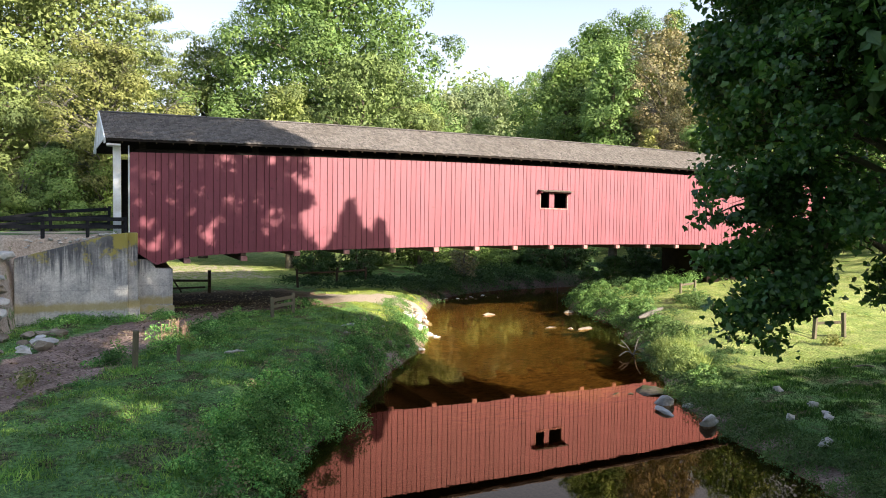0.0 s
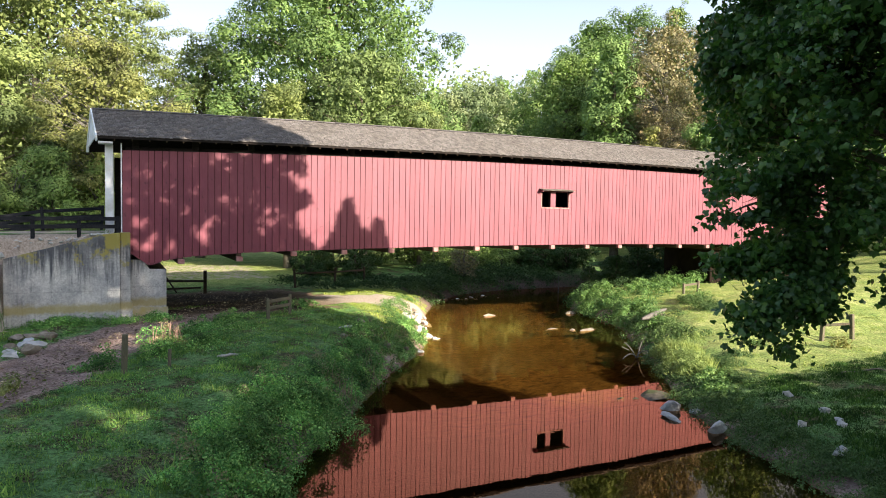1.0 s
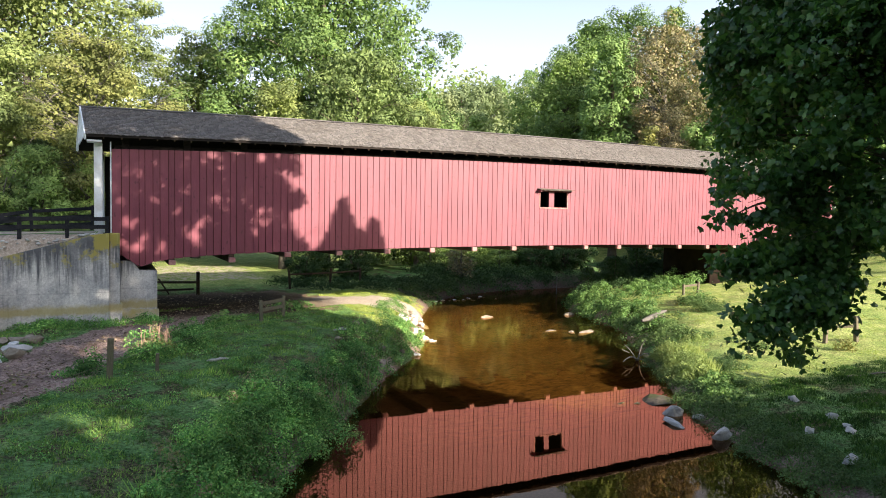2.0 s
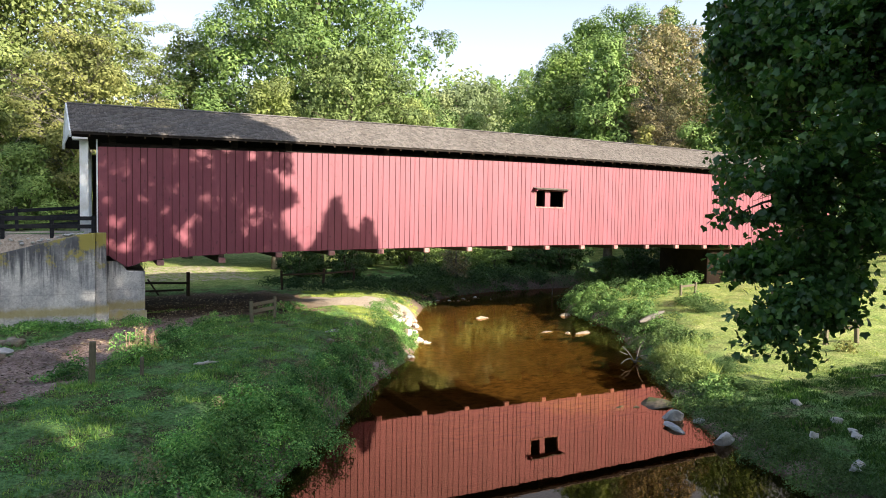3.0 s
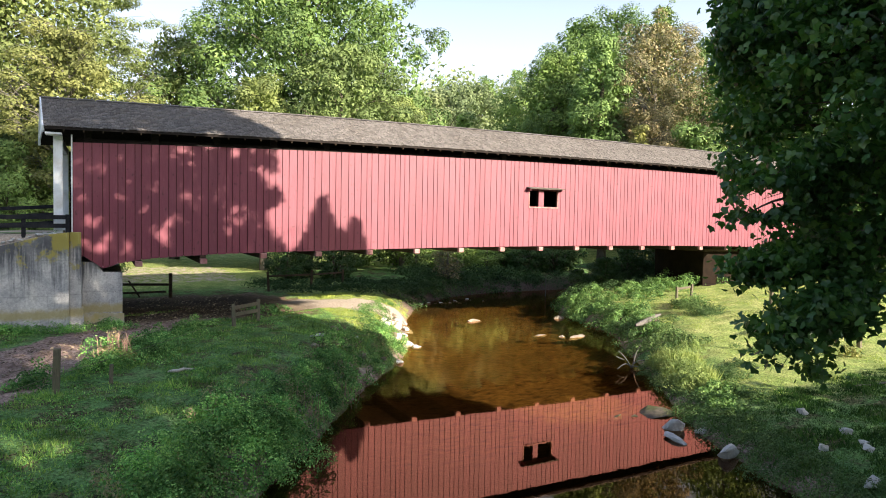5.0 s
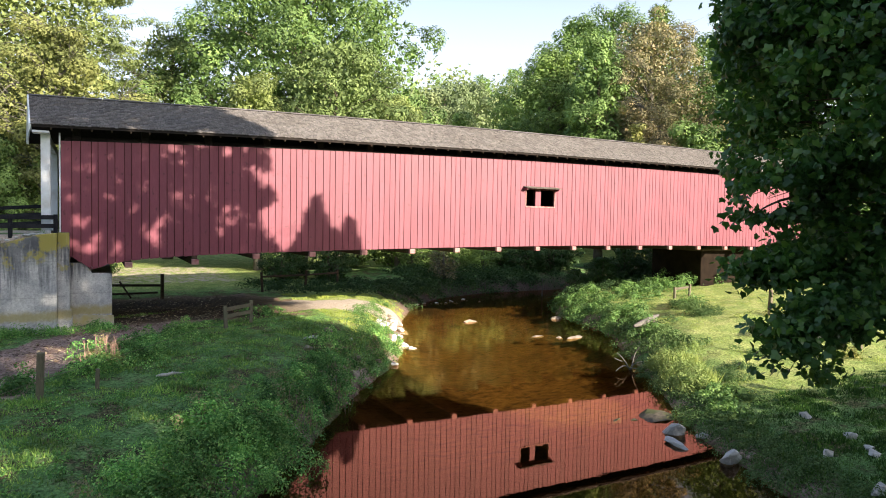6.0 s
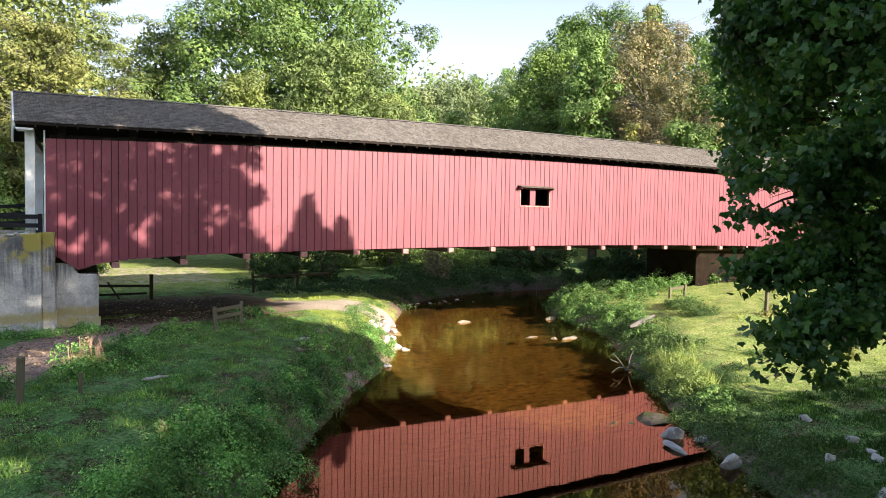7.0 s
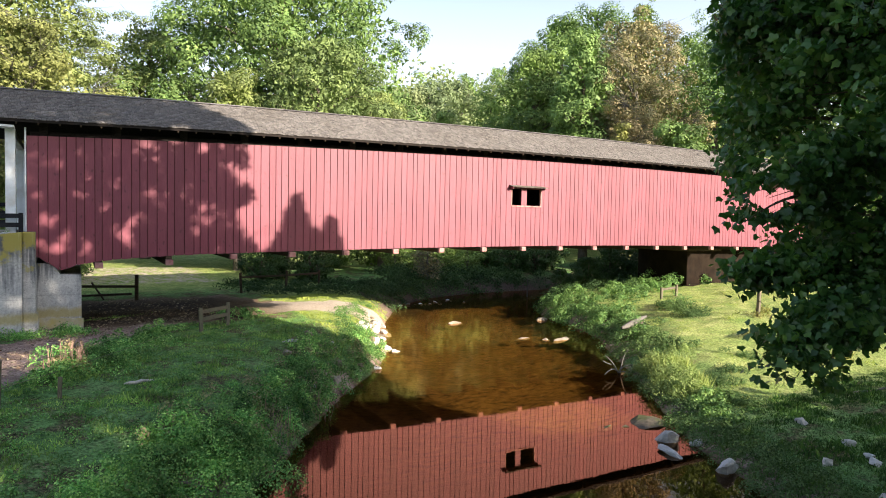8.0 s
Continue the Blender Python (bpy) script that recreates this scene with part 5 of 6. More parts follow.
bare = [tube_arrays(bend(dead, a, b, 9, 0.12), np.linspace(r0, 0.015, 9), 6) for a, b, r0 in (
    ((-5.2, 18.0, 1.0), (-9.6, 17.6, 11.6), 0.14), ((-6.6, 17.9, 5.0), (-10.6, 17.2, 10.2), 0.09), ((-7.6, 17.8, 7.6), (-6.4, 17.4, 12.2), 0.07), ((-8.2, 17.7, 9.0), (-7.4, 17.2, 13.0), 0.06),
    ((-6.2, 17.9, 4.0), (-8.2, 16.8, 8.0), 0.06), ((-5.8, 18.0, 3.0), (-4.6, 17.2, 9.0), 0.07), ((-5.0, 17.5, 6.8), (-3.4, 17.2, 10.2), 0.04), ((-7.0, 17.8, 6.2), (-9.4, 16.9, 8.2), 0.05))]
tagged(part("dead_tree", mesh_of("dead_tree", *joined(bare), smooth=True), PALE_BARK), "leaning dead tree with bare tan branches", "tree")
# lighter leaf than the shade shrub: sunlight is partly put into it
sun_bush = tree("shrub", "sunlit light-green shrub at the foot of the wood", "shrub", 46, 5, 2.2, 0.04, 5000, 0.19, LEAF_LIGHT, PALE_BARK, 20, 0.5, group="sunlit shrubs")
sun_bush.matrix_basis = at(27.0, 25.6, 0.8, 0)
for x, y, s, turn in ((-0.6, 17.2, 1.25, 30), (0.9, 18.8, 1.2, 100), (-2.7, 18.0, 1.3, 200), (24.4, 25.8, 1.0, 80), (29.6, 24.0, 1.3, 200), (21.5, 26.6, 1.0, 140), (25.6, 22.2, 0.9, 20), (27.6, 20.6, 1.0, 60), (31.4, 22.0, 1.2, 310), (29.2, 18.4, 0.7, 110), (23.4, 19.6, 0.7, 250)):
    copy_thing(sun_bush, at(x, y, s, turn))
rusty = tree("shrub", "rusty brown thin shrub at the creek's bend", "shrub", 48, 2.4, 1.1, 0.04, 1500, 0.13, LEAF_BROWN, PALE_BARK, 24, 0.4, twigs=60, group="sunlit shrubs")
rusty.matrix_basis = at(24.0, 15.4, 1.0, 0)
# unseen trees behind the camera, added to shade the banks and the sycamore
wood_tree("shade", 15.0, -41, 7.8, 24, 51, 0.12, 1.8)
wood_tree("shade", 11.5, -36, 5.4, 15, 53, 0.1, 1.6)
wood_tree("shade", 21.0, -40, 5.0, 17, 54, 0.1, 1.6)
wood_tree("shade", 5, -42, 6.4, 20, 52, 0.12, 1.8)
# unseen leaf hedge, added so its shade ends across the right bank
hr = np.random.default_rng(77)
hx, hy = hr.uniform(10.3, 36, 9000), hr.normal(-28.5, 0.6, 9000)
hz = ground_z(hx, hy) + (6.15 - ground_z(hx, hy)) * hr.random(9000) ** 0.7 + 0.25 * swell(hx, hy, 2.6)
tagged(part("hedge", mesh_of("hedge", *scatter(hr, np.stack([hx, hy, hz], 1), LEAF, hr.uniform(0.3, 0.6, 9000), np.tile([(0, 0.3, 0.4)], (9000, 1)), 0.8, 0.3)), LEAF_DARK), "dense unseen hedge added to shade the near meadow's edge", "hedge", kind="stuff")

# the sycamore on the near bank, its twigs hanging low
def sycamore():
    rng = np.random.default_rng(8)
    t = thing("sycamore", "large dark-green sycamore with low hanging lobed leaves", "tree")
    bx, by = 16.1, -21.3
    bz = gz(bx, by)
    spine = np.array([(bx, by, bz - 0.2), (bx - 0.1, by + 0.1, bz + 3), (bx - 0.2, by + 0.3, bz + 7), (bx - 1.0, by + 0.4, bz + 12), (bx - 2.2, by + 0.5, bz + 17), (bx - 3.0, by + 0.5, bz + 22)])
    tubes = [tube_arrays(spine, [0.52, 0.42, 0.36, 0.26, 0.15, 0.04], 12)]
    ends = []
    for i in range(1900):
        # a spray of twigs somewhere in the crown, nearer to its outside
        z = rng.uniform(4.3, 25.0) if i % 3 else rng.uniform(4.3, 11.0)
        wide = np.interp(z, [4.2, 4.6, 5.0, 5.6, 8, 9.4, 11.6, 13.8, 16, 20, 23, 25], [2.0, 2.8, 3.5, 4.2, 5.0, 4.3, 4.1, 6.2, 6.6, 6.0, 4.4, 1.5])
        az, rho = rng.uniform(0, 2 * math.pi), wide * rng.random() ** 0.38
        cx = np.interp(z, spine[:, 2], spine[:, 0])
        c = np.array([cx + rho * math.cos(az), by + 0.5 + rho * math.sin(az), z])
        if z < 4.65 + 0.32 * max(0.0, -20.6 - c[1]) + 0.1 * max(0.0, c[0] - 14):
            continue
        if z < 7.6 and rng.random() < 0.55:
            continue
        # sprays are dropped where their shade would fall on the sunny wall or bank
        if kept_sunny(c[None], 0.15)[0] or (c[0] + 0.45 * c[1] > 8.4 and c[2] + 0.44 * c[1] < 3.3):
            continue
        ends.append(c)
        zb = min(max(z - 0.25 * rho - 0.4, bz + 2.2), bz + 21)
        if i % 14 == 0:
            p0 = np.array([np.interp(zb, spine[:, 2], spine[:, k]) for k in range(3)])
            line = bend(rng, p0, c, 8, 0.15)
            if not kept_sunny(line[3:]).any():
                tubes.append(tube_arrays(line, np.linspace(0.10, 0.012, 8), 6))
        else:
            q = np.array([cx, by, c[2] + 0.4])
            d = (q - c) / (np.linalg.norm(q - c) + 1e-6)
            tubes.append(tube_arrays(bend(rng, c + d * rng.uniform(0.7, 1.6) + rng.normal(0, 0.2, 3), c, 4, 0.2), np.linspace(0.022, 0.005, 4), 3))
    # an unseen high bough, added to cast the outer peaks of shade on the wall
    for i in range(420):
        wx, y = rng.uniform(8.1, 11.8), rng.uniform(-22.0, -19.4)
        c = np.array([wx - 0.45 * y, y, rng.uniform(3.2, 6.4) - 0.44 * y])
        if not kept_sunny(c[None], -0.1)[0]:
            ends.append(c)
            line = bend(rng, (bx - 0.9, by + 0.4, 12.0), c, 7, 0.1)
            if i % 40 == 0 and not kept_sunny(line).any():
                tubes.append(tube_arrays(line, np.linspace(0.07, 0.01, 7), 5))
    # low boughs that hang out over the bank
    for a, b, count in (((13.6, -20.3, 4.9), (12.35, -20.0, 3.0), 19), ((13.0, -20.2, 4.0), (11.35, -20.0, 3.3), 15), ((12.8, -20.2, 4.3), (13.2, -19.9, 3.6), 5), ((13.4, -19.9, 5.5), (10.7, -19.6, 5.3), 12),
                        ((13.2, -19.6, 4.9), (12.0, -18.9, 4.4), 9), ((13.6, -20.0, 6.2), (11.0, -19.7, 5.9), 11), ((15.8, -20.9, 4.7), (15.3, -20.4, 3.7), 5), ((14.4, -20.4, 5.0), (12.3, -19.5, 4.6), 12)):
        line = bend(rng, a, b, 10, 0.06)
        tubes.append(tube_arrays(line, np.linspace(0.05, 0.008, 10), 5))
        ends += [line[rng.integers(3, 10)] + rng.normal(0, 0.10, 3) for _ in range(count)]
    ends = np.array(ends)
    part("trunk", mesh_of("trunk", *joined(tubes), smooth=True), BARK, t)
    low = ends[:, 2] < 11.0
    centre = np.array([bx, by, bz + 9])

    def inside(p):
        """Trims leaves to the crown's outline as the camera sees it, and clears its line of sight between two boughs.
        """
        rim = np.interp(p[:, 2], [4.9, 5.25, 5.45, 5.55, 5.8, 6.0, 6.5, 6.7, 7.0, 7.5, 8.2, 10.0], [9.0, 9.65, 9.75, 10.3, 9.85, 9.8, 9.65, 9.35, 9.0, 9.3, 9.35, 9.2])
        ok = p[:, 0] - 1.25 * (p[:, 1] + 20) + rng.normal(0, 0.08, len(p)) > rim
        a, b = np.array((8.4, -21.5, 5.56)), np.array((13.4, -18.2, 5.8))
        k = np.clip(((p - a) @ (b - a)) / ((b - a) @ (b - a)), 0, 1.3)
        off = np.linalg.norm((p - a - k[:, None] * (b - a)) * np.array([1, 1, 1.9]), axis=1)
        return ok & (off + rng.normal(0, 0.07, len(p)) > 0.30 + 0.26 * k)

    def leafage(name, pts, n, shape, lo, hi, spread, label="", slack=-0.13):
        pos = pts[rng.choice(len(pts), n)] + rng.normal(0, spread, (n, 3)) * np.array([1.1, 1.1, 0.75])
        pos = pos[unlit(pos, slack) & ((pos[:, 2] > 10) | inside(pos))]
        n = len(pos)
        out = (pos - centre) / np.linalg.norm(pos - centre, axis=1)[:, None]
        part(name, mesh_of(name, *scatter(rng, pos, shape, rng.uniform(lo, hi, n), out, 1.0, 0.5, 1.0)), SYC, t, label)

    # fine lobed leaves only in the camera's view, coarse ones elsewhere
    in_view = ends[:, 1] > -26.6 + 0.43 * (ends[:, 0] - 1.8)
    leafage("crown", ends[low & in_view], 33000, lobed_leaf(), 0.075, 0.15, 0.21, "broad lobed dark-green leaves")
    back = ends[low & ~in_view]
    leafage("back_crown", back[back[:, 2] > 7.4], 7000, LEAF, 0.24, 0.40, 0.36)
    deep = ends[low & (np.hypot(ends[:, 0] - bx, ends[:, 1] - by) < 3.4) & (ends[:, 2] > 4.4)]
    leafage("inner_crown", deep[deep[:, 2] > 8.2], 3000, LEAF, 0.24, 0.38, 0.30)
    leafage("upper_crown", ends[~low], 74000, LEAF, 0.18, 0.38, 0.30, slack=-0.02)
    return t


sycamore()

# far wooded hillside
rng = np.random.default_rng(31)
n = 36000
fx, fy = rng.uniform(-60, 190, n), rng.uniform(72, 190, n)
hgt = 10 + 5 * swell(fx, fy, 0.23) + 3.0 * swell(fx, fy, 0.61, 3) + 2.0 * swell(fx, fy, 1.3, 7)
pos = np.stack([fx, fy, ground_z(fx, fy) + hgt * np.sqrt(rng.uniform(0.05, 1.0, n))], 1)
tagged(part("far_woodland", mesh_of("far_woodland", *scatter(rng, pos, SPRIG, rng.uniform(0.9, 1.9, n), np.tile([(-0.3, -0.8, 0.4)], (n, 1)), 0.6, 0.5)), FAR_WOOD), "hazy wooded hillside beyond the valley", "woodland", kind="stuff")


# unseen ring of woodland, added to cut light from the low sky
n = 21000
ang, dist = rng.uniform(-3.3, 0.25, n), rng.uniform(72, 130, n)
fx, fy = 8 + dist * np.cos(ang), -22 + dist * np.sin(ang)
hgt = 15 + 3 * swell(fx, fy, 0.2, 4) + 2 * swell(fx, fy, 0.6, 1)
pos = np.stack([fx, fy, ground_z(fx, fy) + hgt * np.sqrt(rng.uniform(0.02, 1.0, n))], 1)
tagged(part("valley_woodland", mesh_of("valley_woodland", *scatter(rng, pos, SPRIG, rng.uniform(2.0, 3.8, n), np.tile([(0, 0.5, 0.5)], (n, 1)), 0.8, 0.4)), FAR_WOOD), "dense unseen green woodland added to screen off low sky light", "woodland", kind="stuff")


# ---- plants of the banks ----
def weeds(name, label, spots, mat, seed, leaf, per, spread, tall, lumps=6):
    """Leafy mounds: each is made of a few tufts, which carry their leaves on an uneven shell, and of a few loose leaves round its foot."""
    rng = np.random.default_rng(seed)
    c = np.array(spots)
    wide, high = spread * 1.55 * rng.uniform(0.6, 1.35, len(c)), tall * rng.uniform(0.4, 1.5, len(c))
    # tufts within the mound, high in its middle
    t_of = np.repeat(np.arange(len(c)), lumps)
    r, az = np.sqrt(rng.random(len(t_of))) * 0.85, rng.uniform(0, 2 * np.pi, len(t_of))
    tx, ty = c[t_of, 0] + r * np.cos(az) * wide[t_of], c[t_of, 1] + r * np.sin(az) * wide[t_of]
    tz = high[t_of] * (1 - 0.75 * r ** 2) * rng.uniform(0.45, 0.95, len(t_of))
    tr = np.minimum(wide[t_of] * rng.uniform(0.30, 0.55, len(t_of)), 0.75 * high[t_of] + 0.05)
    idx = rng.integers(0, len(t_of), len(c) * per)
    n = len(idx)
    d = rng.normal(0, 1, (n, 3)) + np.array([0, 0, 0.55])
    d /= np.linalg.norm(d, axis=1)[:, None]
    rad = rng.uniform(0.6, 1.12, n)
    loose = rng.random(n) < 0.10
    x = tx[idx] + d[:, 0] * tr[idx] * np.where(loose, rad * 2.2, rad)
    y = ty[idx] + d[:, 1] * tr[idx] * np.where(loose, rad * 2.2, rad)
    floor_z = ground_z(x, y)
    z = np.maximum(floor_z, 0.0) + np.maximum(np.where(loose, 0.06, tz[idx] + d[:, 2] * tr[idx] * rad * 0.85), 0.015)
    ok = ~loose | (floor_z > 0.06)
    x, y, z, d = x[ok], y[ok], z[ok], d[ok]
    n = len(x)
    return tagged(part(name, mesh_of(name, *scatter(rng, np.stack([x, y, z], 1), LEAF, leaf * rng.uniform(0.6, 1.5, n), d * 1.8, 0.30, 0.3)), mat), label, "weeds", kind="stuff")


rng = np.random.default_rng(17)


def along(line, lo, hi, count, d0, d1):
    """Spots beside a shore line, from one distance to another; negative is the left."""
    seg = line[lo:hi]
    out = []
    for _ in range(count):
        i = rng.integers(0, len(seg) - 1)
        a, b = seg[i], seg[i + 1]
        p = a + (b - a) * rng.random()
        nrm = np.array([-(b - a)[1], (b - a)[0]]) / np.linalg.norm(b - a)
        out.append(p + nrm * rng.uniform(d0, d1))
    return out


def near(spots, each, wide):
    return [(x + rng.normal(0, wide), y + rng.normal(0, wide)) for x, y in spots for _ in range(each)]


weeds("bank_weeds", "dense green weeds overhanging the creek bank", along(LEFT_EDGE, 2, 9, 125, 0.04, 1.4), LEAF_WEED, 1, 0.050, 320, 0.22, 0.46)
weeds("bank_shrubs", "dense leafy shrubs hanging over the near bank", near([(2.3, -15.5), (3.0, -14.8), (3.6, -14.1), (4.4, -13.4), (5.2, -12.6), (2.4, -16.8)], 4, 0.38), LEAF_WEED, 41, 0.046, 1000, 0.34, 0.66, 9)
weeds("bank_weeds", "tufts of weeds on the bare face of the bank", along(LEFT_EDGE, 6, 11, 70, 0.0, 1.3), LEAF_WEED, 43, 0.05, 190, 0.22, 0.34)
weeds("bank_stalks", "brown dry stalks among the bank weeds", along(LEFT_EDGE, 3, 10, 80, 0.0, 1.8), LEAF_BROWN, 38, 0.045, 80, 0.18, 0.5)
weeds("bank_weeds", "low weeds and clover along the upper bank", along(LEFT_EDGE, 8, 14, 60, 0.3, 1.8), LEAF_LUSH, 2, 0.055, 150, 0.28, 0.22)
weeds("bank_weeds", "lush sunlit weeds on the creek bank", along(RIGHT_EDGE, 9, 14, 60, -1.5, 0.0), LEAF_LUSH, 3, 0.07, 330, 0.30, 0.55)
weeds("bank_weeds", "lush green plants on the rise before the bridge", near([(33.0, 1.6), (30.6, 1.4), (28.5, 0.2), (27.0, 2.6), (29.0, 3.6), (25.6, 0.6), (24.2, -2.4), (25.4, -3.8), (31.5, 3.0), (35.5, 2.2)], 5, 0.8), LEAF_LUSH, 4, 0.085, 420, 0.36, 0.72)
weeds("bank_weeds", "dusky weeds round the fallen log", near([(21.0, -8.0), (21.6, -8.6), (22.3, -7.2), (22.9, -5.8), (27.6, -3.7)], 6, 0.4), LEAF_DARK, 31, 0.07, 240, 0.28, 0.36)
weeds("bank_weeds", "pale grassy mound at the water's edge", near([(17.9, -11.9), (18.7, -11.3), (17.4, -12.9), (19.4, -10.4)], 10, 0.35), LEAF_PALE, 5, 0.06, 380, 0.30, 0.5, 8)
weeds("bank_weeds", "leafy green weeds where the shade begins", near([(16.7, -14.6), (16.0, -15.3), (17.3, -14.0)], 7, 0.3), LEAF_LUSH, 32, 0.075, 220, 0.28, 0.2)
weeds("meadow_tufts", "round dark-green bush in the sunny meadow", near([(26.2, -5.4)], 8, 0.3), LEAF_DARK, 51, 0.05, 420, 0.34, 0.55)
weeds("meadow_tufts", "dark low tufts in the sunny meadow", near([(17.6, -14.9), (19.2, -13.0), (22.4, -11.4), (20.4, -12.2), (26.4, -6.0), (26.9, -5.6), (18.9, -13.4)], 5, 0.22), LEAF_DARK, 33, 0.04, 300, 0.24, 0.2)
weeds("meadow_tufts", "yellowing tuft of tall grass by a post", near([(24.9, -10.3), (28.3, -7.8), (24.4, -13.4)], 3, 0.2), LEAF_YELLOW, 34, 0.08, 130, 0.2, 0.35)
# the darker leaf here carries the shade at the creek's edge
weeds("bank_weeds", "shaded weeds at the creek's edge", along(RIGHT_EDGE, 3, 10, 210, -1.3, 0.12), LEAF_DARK, 6, 0.045, 200, 0.28, 0.17)
weeds("track_weeds", "weeds between the dirt track and the grass", [(0.95 + 3.7 * t + rng.normal(0, 0.3), -9.2 + 7.2 * t + rng.normal(0, 0.3)) for t in rng.random(44)], LEAF_WEED, 7, 0.06, 190, 0.26, 0.32)
weeds("wall_weeds", "strip of weeds at the foot of the concrete wall", [(-2.6 + 5.0 * t, -1.35 + 0.25 * rng.normal()) for t in rng.random(50)], LEAF_WEED, 8, 0.055, 190, 0.25, 0.28)
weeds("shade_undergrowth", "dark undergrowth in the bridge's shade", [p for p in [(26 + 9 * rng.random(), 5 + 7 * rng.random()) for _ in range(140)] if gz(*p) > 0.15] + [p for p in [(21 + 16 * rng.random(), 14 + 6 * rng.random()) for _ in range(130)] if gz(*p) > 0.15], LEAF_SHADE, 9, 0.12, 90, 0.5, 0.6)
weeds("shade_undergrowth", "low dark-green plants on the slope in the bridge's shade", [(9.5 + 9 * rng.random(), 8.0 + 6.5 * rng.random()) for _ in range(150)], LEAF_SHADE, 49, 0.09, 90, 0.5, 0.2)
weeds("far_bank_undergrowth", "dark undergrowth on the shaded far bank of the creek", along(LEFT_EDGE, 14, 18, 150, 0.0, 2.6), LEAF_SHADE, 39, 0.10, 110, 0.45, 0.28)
weeds("yellow_weeds", "small yellow-green weeds beside the track", [(1.7, -7.5), (2.1, -6.9), (-1.6, -11.2), (-1.9, -12.0)], LEAF_YELLOW, 10, 0.08, 160, 0.28, 0.4)


weeds("bank_weeds", "bushy plants on the crown of the bank", near([(3.4, -13.6), (4.2, -12.4), (6.7, -9.4), (8.8, -5.3)], 7, 0.4), LEAF_WEED, 35, 0.06, 300, 0.22, 0.55)
weeds("track_weeds", "bushy weeds beside the dirt track", near([(3.1, -4.7), (1.9, -6.3), (2.6, -5.4), (7.6, 0.6), (-0.4, -9.0)], 6, 0.35), LEAF_WEED, 36, 0.06, 260, 0.26, 0.36)
weeds("dry_stalks", "brown dry stalks beside the dirt track", near([(2.0, -5.3), (1.4, -6.4)], 4, 0.2), LEAF_BROWN, 37, 0.06, 90, 0.14, 0.6)
weeds("lawn_weeds", "clover and low weeds in the bank grass", [(x, y) for x, y in zip(rng.uniform(-4, 10, 700), rng.uniform(-16, 0, 700)) if gz(x, y) > 0.7 and gz(x, y) < 1.9 and x < np.interp(y, LEFT_EDGE[:, 1], LEFT_EDGE[:, 0]) - 1.0 and float(away(np.array([x]), np.array([y]), TRACK)[0]) > 1.6], LEAF_WEED, 14, 0.042, 60, 0.20, 0.07)
weeds("meadow_weeds", "scattered weeds in the sunny meadow", [(x, y) for x, y in zip(rng.uniform(18, 40, 24), rng.uniform(-15, 0, 24)) if x > np.interp(y, RIGHT_EDGE[:, 1], RIGHT_EDGE[:, 0]) + 1.5], LEAF_PALE, 15, 0.055, 90, 0.26, 0.16)


litter = np.random.default_rng(61)
tt = litter.integers(0, len(TRACK) - 1, 5200)
lp = TRACK[tt] + (TRACK[tt + 1] - TRACK[tt]) * litter.random(5200)[:, None] + litter.normal(0, 0.75, (5200, 2))
lp = np.concatenate([lp, np.stack([litter.uniform(2.4, 9.5, 1800), litter.uniform(0.5, 8.0, 1800)], 1)])
lp = lp[lp[:, 0] < 7.2]
lz = ground_z(lp[:, 0], lp[:, 1]) + 0.012
tagged(part("leaf_litter", mesh_of("leaf_litter", *scatter(litter, np.column_stack([lp, lz]), LEAF, litter.uniform(0.04, 0.14, len(lp)), np.tile([(0, 0, 1.0)], (len(lp), 1)), 0.35, 0.6)), LITTER), "brown leaf litter and clods on the dirt track", "leaf litter", kind="stuff")


def grass(name, label, n, x0, x1, y0, y1, tall, seed, keep, mat=GRASS):
    rng = np.random.default_rng(seed)
    x, y = rng.uniform(x0, x1, n), rng.uniform(y0, y1, n)
    z = ground_z(x, y)
    ok = keep(x, y, z) & (away(x, y, TRACK) > 1.55 + 0.45 * rng.random(n))
    x, y, z = x[ok], y[ok], z[ok]
    n = len(x)
    clump = 0.5 + 0.9 * np.clip(0.5 + swell(x, y, 2.3, seed) * 0.5 + 0.3 * swell(x, y, 7.1, 3), 0, 1.3)
    nor = rng.normal(0, 1, (n, 3)) * np.array([1, 1, 0.25])
    nor /= np.linalg.norm(nor, axis=1)[:, None]
    tan = np.array([0, 0, 1.0]) + rng.normal(0, 0.45, (n, 3))
    tan /= np.linalg.norm(tan, axis=1)[:, None]
    bit = np.cross(tan, nor)
    sv, sf = BLADE
    s = (tall * clump * rng.uniform(0.5, 1.3, n))[:, None, None]
    v = np.stack([x, y, z - 0.01], 1)[:, None] + s * (bit[:, None] * sv[None, :, 0:1] * np.clip(0.30 / tall, 1.0, 4.0) + tan[:, None] * sv[None, :, 1:2])
    f = sf[None] + (np.arange(n) * 3)[:, None, None]
    tagged(part(name, mesh_of(name, v.reshape(-1, 3), f.reshape(-1, 3)), mat), label, "grass", kind="stuff")


grass("grass", "short green grass on the creek's shaded bank", 230000, -7, 13, -19.5, 3, 0.06, 1, lambda x, y, z: (swell(x, y, 1.15, 8) + 0.6 * swell(x, y, 2.9, 4) > -0.75) & (z > 0.35) & (z < 2.0) & (x < np.interp(y, LEFT_EDGE[:, 1], LEFT_EDGE[:, 0])) & ((x < 10.2) | (y < -3.5)) & ~((x > -3.3) & (x < 2.1) & (y > -1.2)))
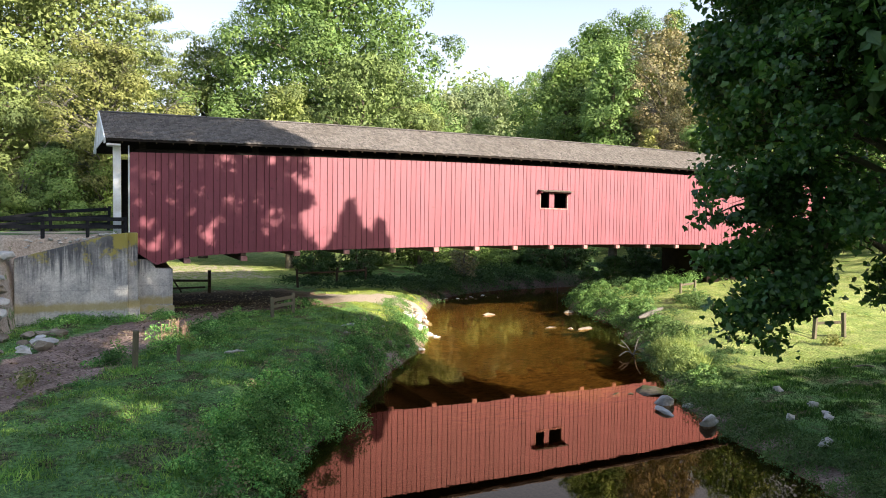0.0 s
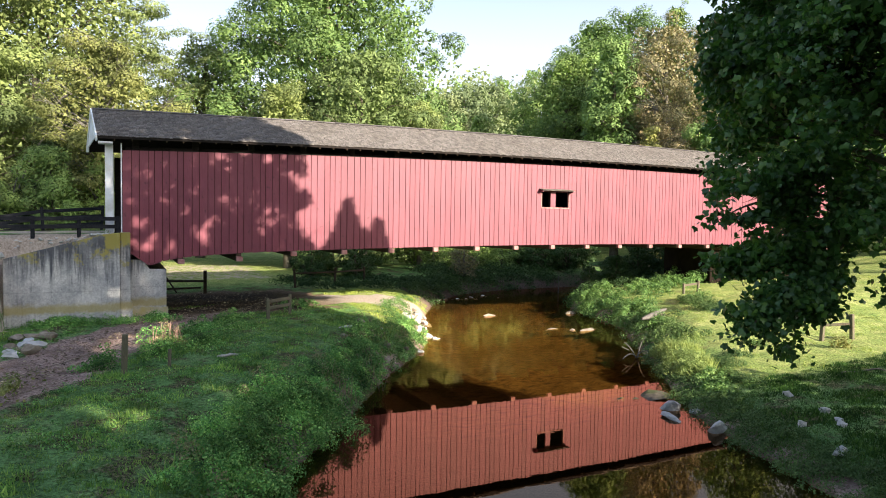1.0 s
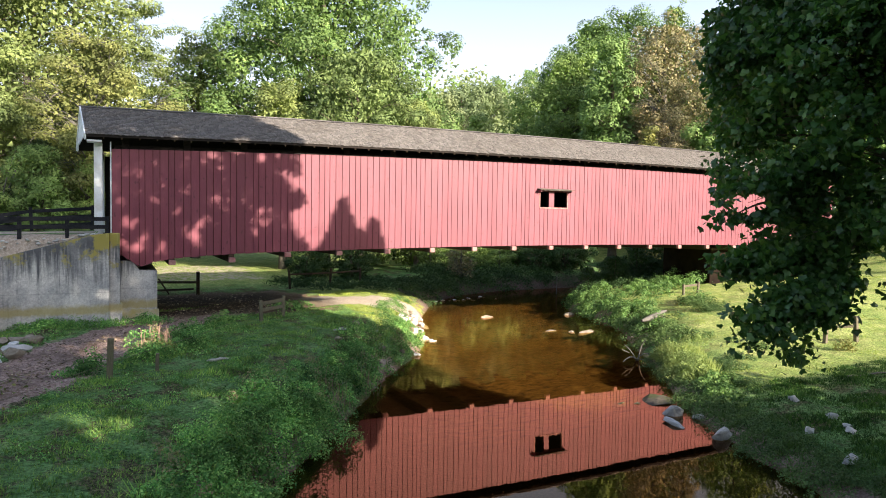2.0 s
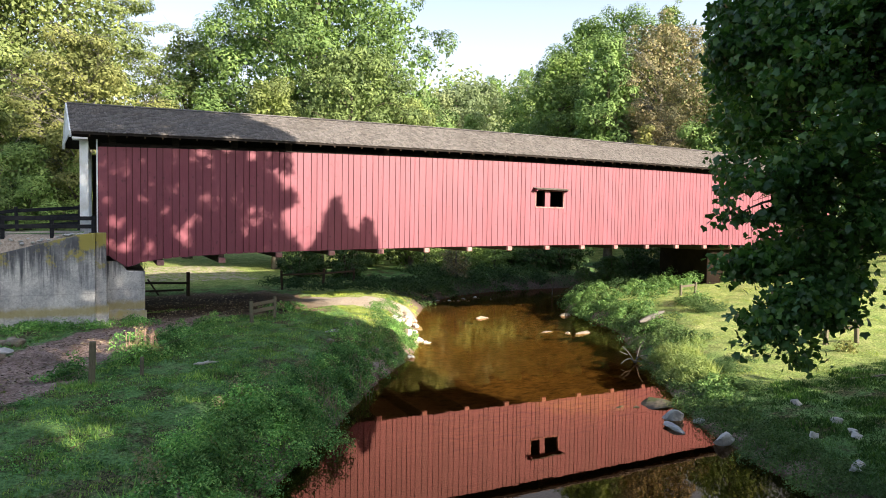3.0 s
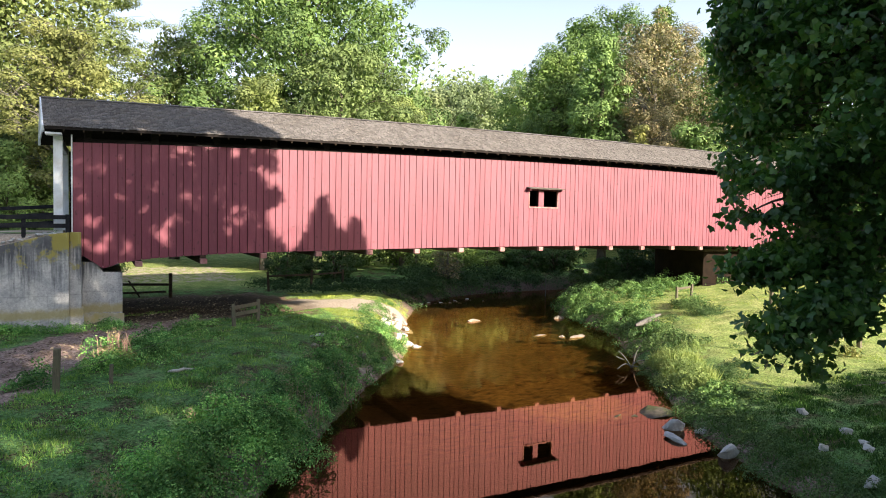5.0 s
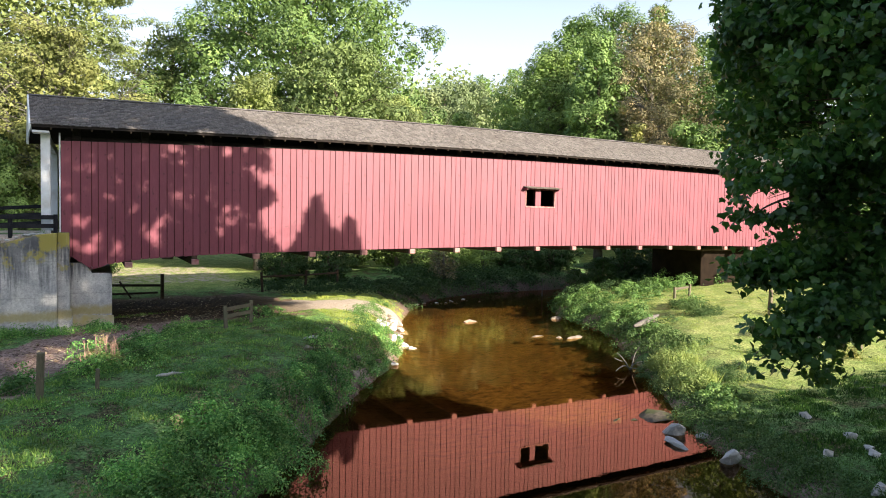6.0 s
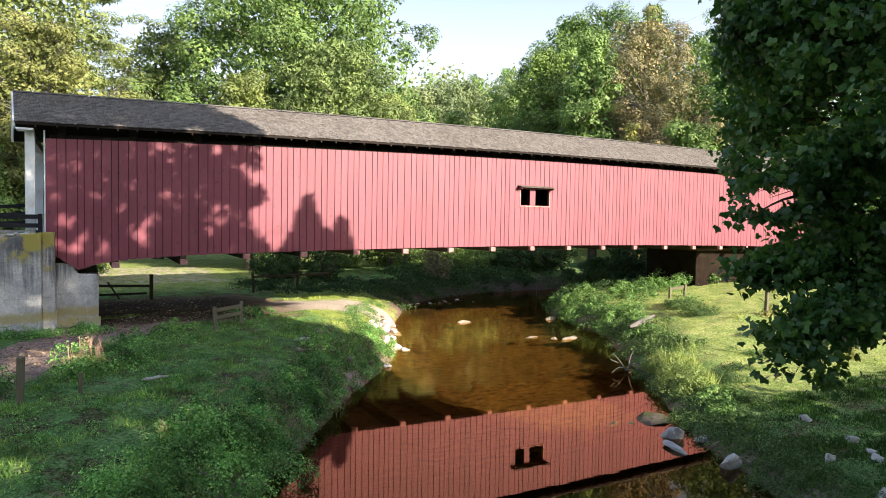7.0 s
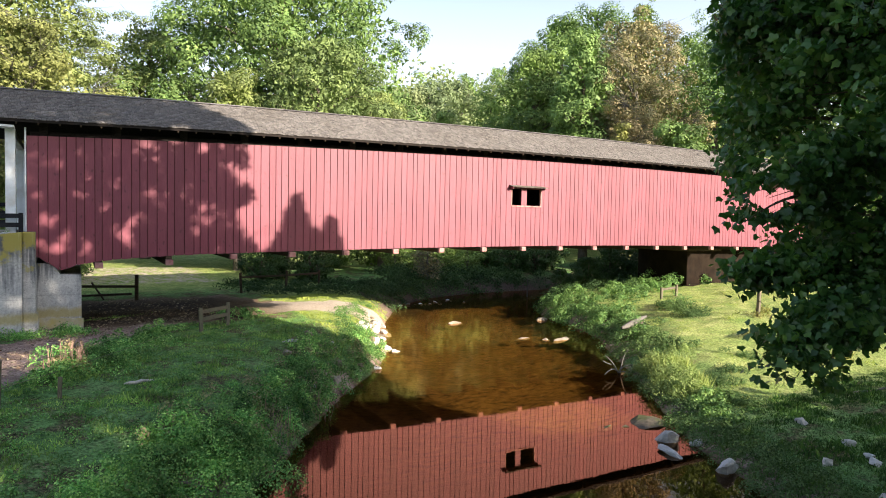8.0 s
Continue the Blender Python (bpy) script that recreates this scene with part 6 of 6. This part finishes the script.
grass("grass", "taller tufts of grass on the shaded bank", 60000, -5, 11, -18, 0, 0.13, 7, lambda x, y, z: (swell(x, y, 1.6, 2) + 0.7 * swell(x, y, 4.1, 6) > 0.55) & (z > 0.6) & (z < 1.9) & (x < np.interp(y, LEFT_EDGE[:, 1], LEFT_EDGE[:, 0])) & ~((x > -3.3) & (x < 2.1) & (y > -1.2)))
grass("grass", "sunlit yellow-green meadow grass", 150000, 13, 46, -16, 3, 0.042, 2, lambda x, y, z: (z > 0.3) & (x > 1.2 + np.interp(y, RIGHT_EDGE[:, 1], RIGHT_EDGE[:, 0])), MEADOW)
grass("grass", "short green grass in the sycamore's shade", 95000, 12, 28, -23, -15, 0.085, 3, lambda x, y, z: (z > 0.2) & (x > np.interp(y, RIGHT_EDGE[:, 1], RIGHT_EDGE[:, 0])), DARKENED_GRASS)

grass("grass", "pale feathery grass mound beside the water", 15000, 16, 21, -15, -9.5, 0.42, 9, lambda x, y, z: (z > 0.12) & (x > np.interp(y, RIGHT_EDGE[:, 1], RIGHT_EDGE[:, 0]) + 0.15) & (away(x, y, np.array([(17.5, -12.9), (18.1, -12.0), (19.5, -10.4)])) < 0.8), LEAF_PALE)
grass("grass", "dry pale grass at the sunny tip of the bank", 26000, 10.2, 17, -3.5, 8, 0.08, 4, lambda x, y, z: (z > 0.15) & (x < np.interp(y, LEFT_EDGE[:, 1], LEFT_EDGE[:, 0])), MEADOW)

grass("grass", "long rough grass hanging over the bank's edge", 26000, 0, 14, -19, 0, 0.26, 5, lambda x, y, z: (z > 0.12) & (z < 1.15) & (x < np.interp(y, LEFT_EDGE[:, 1], LEFT_EDGE[:, 0])) & (away(x, y, LEFT_EDGE) < 1.5))
grass("grass", "long rough grass along the sunny shore", 16000, 12, 27, -20, 1, 0.20, 6, lambda x, y, z: (z > 0.08) & (x > np.interp(y, RIGHT_EDGE[:, 1], RIGHT_EDGE[:, 0])) & (away(x, y, RIGHT_EDGE) < 1.6), DARKENED_GRASS)

# upright dry stalks beside the track
stalk = np.random.default_rng(88)
lines = []
for sx_, sy_, count in ((1.81, -6.45, 42), (1.3, -7.1, 16), (7.4, -9.9, 14), (5.9, -11.6, 14)):
    for _ in range(count):
        a = np.array([sx_ + stalk.normal(0, 0.16), sy_ + stalk.normal(0, 0.16), 0])
        a[2] = gz(a[0], a[1]) - 0.03
        lines.append(tube_arrays(bend(stalk, a, a + np.array([stalk.normal(0, 0.12), stalk.normal(0, 0.12), stalk.uniform(0.35, 0.85)]), 4, 0.15), [0.005, 0.004, 0.007, 0.003], 3))
tagged(part("dry_stalks", mesh_of("dry_stalks", *joined(lines)), DRY), "reddish-tan dry stalks standing beside the track", "weeds", kind="stuff")

# ---- boards of the front wall ----
for xa, xb in zip(edges[:-1], edges[1:]):
    zc0, zc1 = 8.32 + camber(xa), 8.32 + camber(xb)
    t = rngb.uniform(0.0, 0.010)
    y0 = -0.004 - t
    if WIN[0] - 0.01 <= xa < WIN[1] - 0.01:
        part("board", board_mesh(xa, xb, wall_bottom(xa), wall_bottom(xb), WIN[2], WIN[2], y0, 0.03), RED, front_wall)
        part("board", board_mesh(xa, xb, WIN[3], WIN[3], zc0, zc1, y0, 0.03), RED, front_wall)
    else:
        j = rngb.normal(0, 0.003)
        part("board", board_mesh(xa, xb, wall_bottom(xa) + j, wall_bottom(xb) + j, zc0, zc1, y0, 0.03), RED, front_wall)
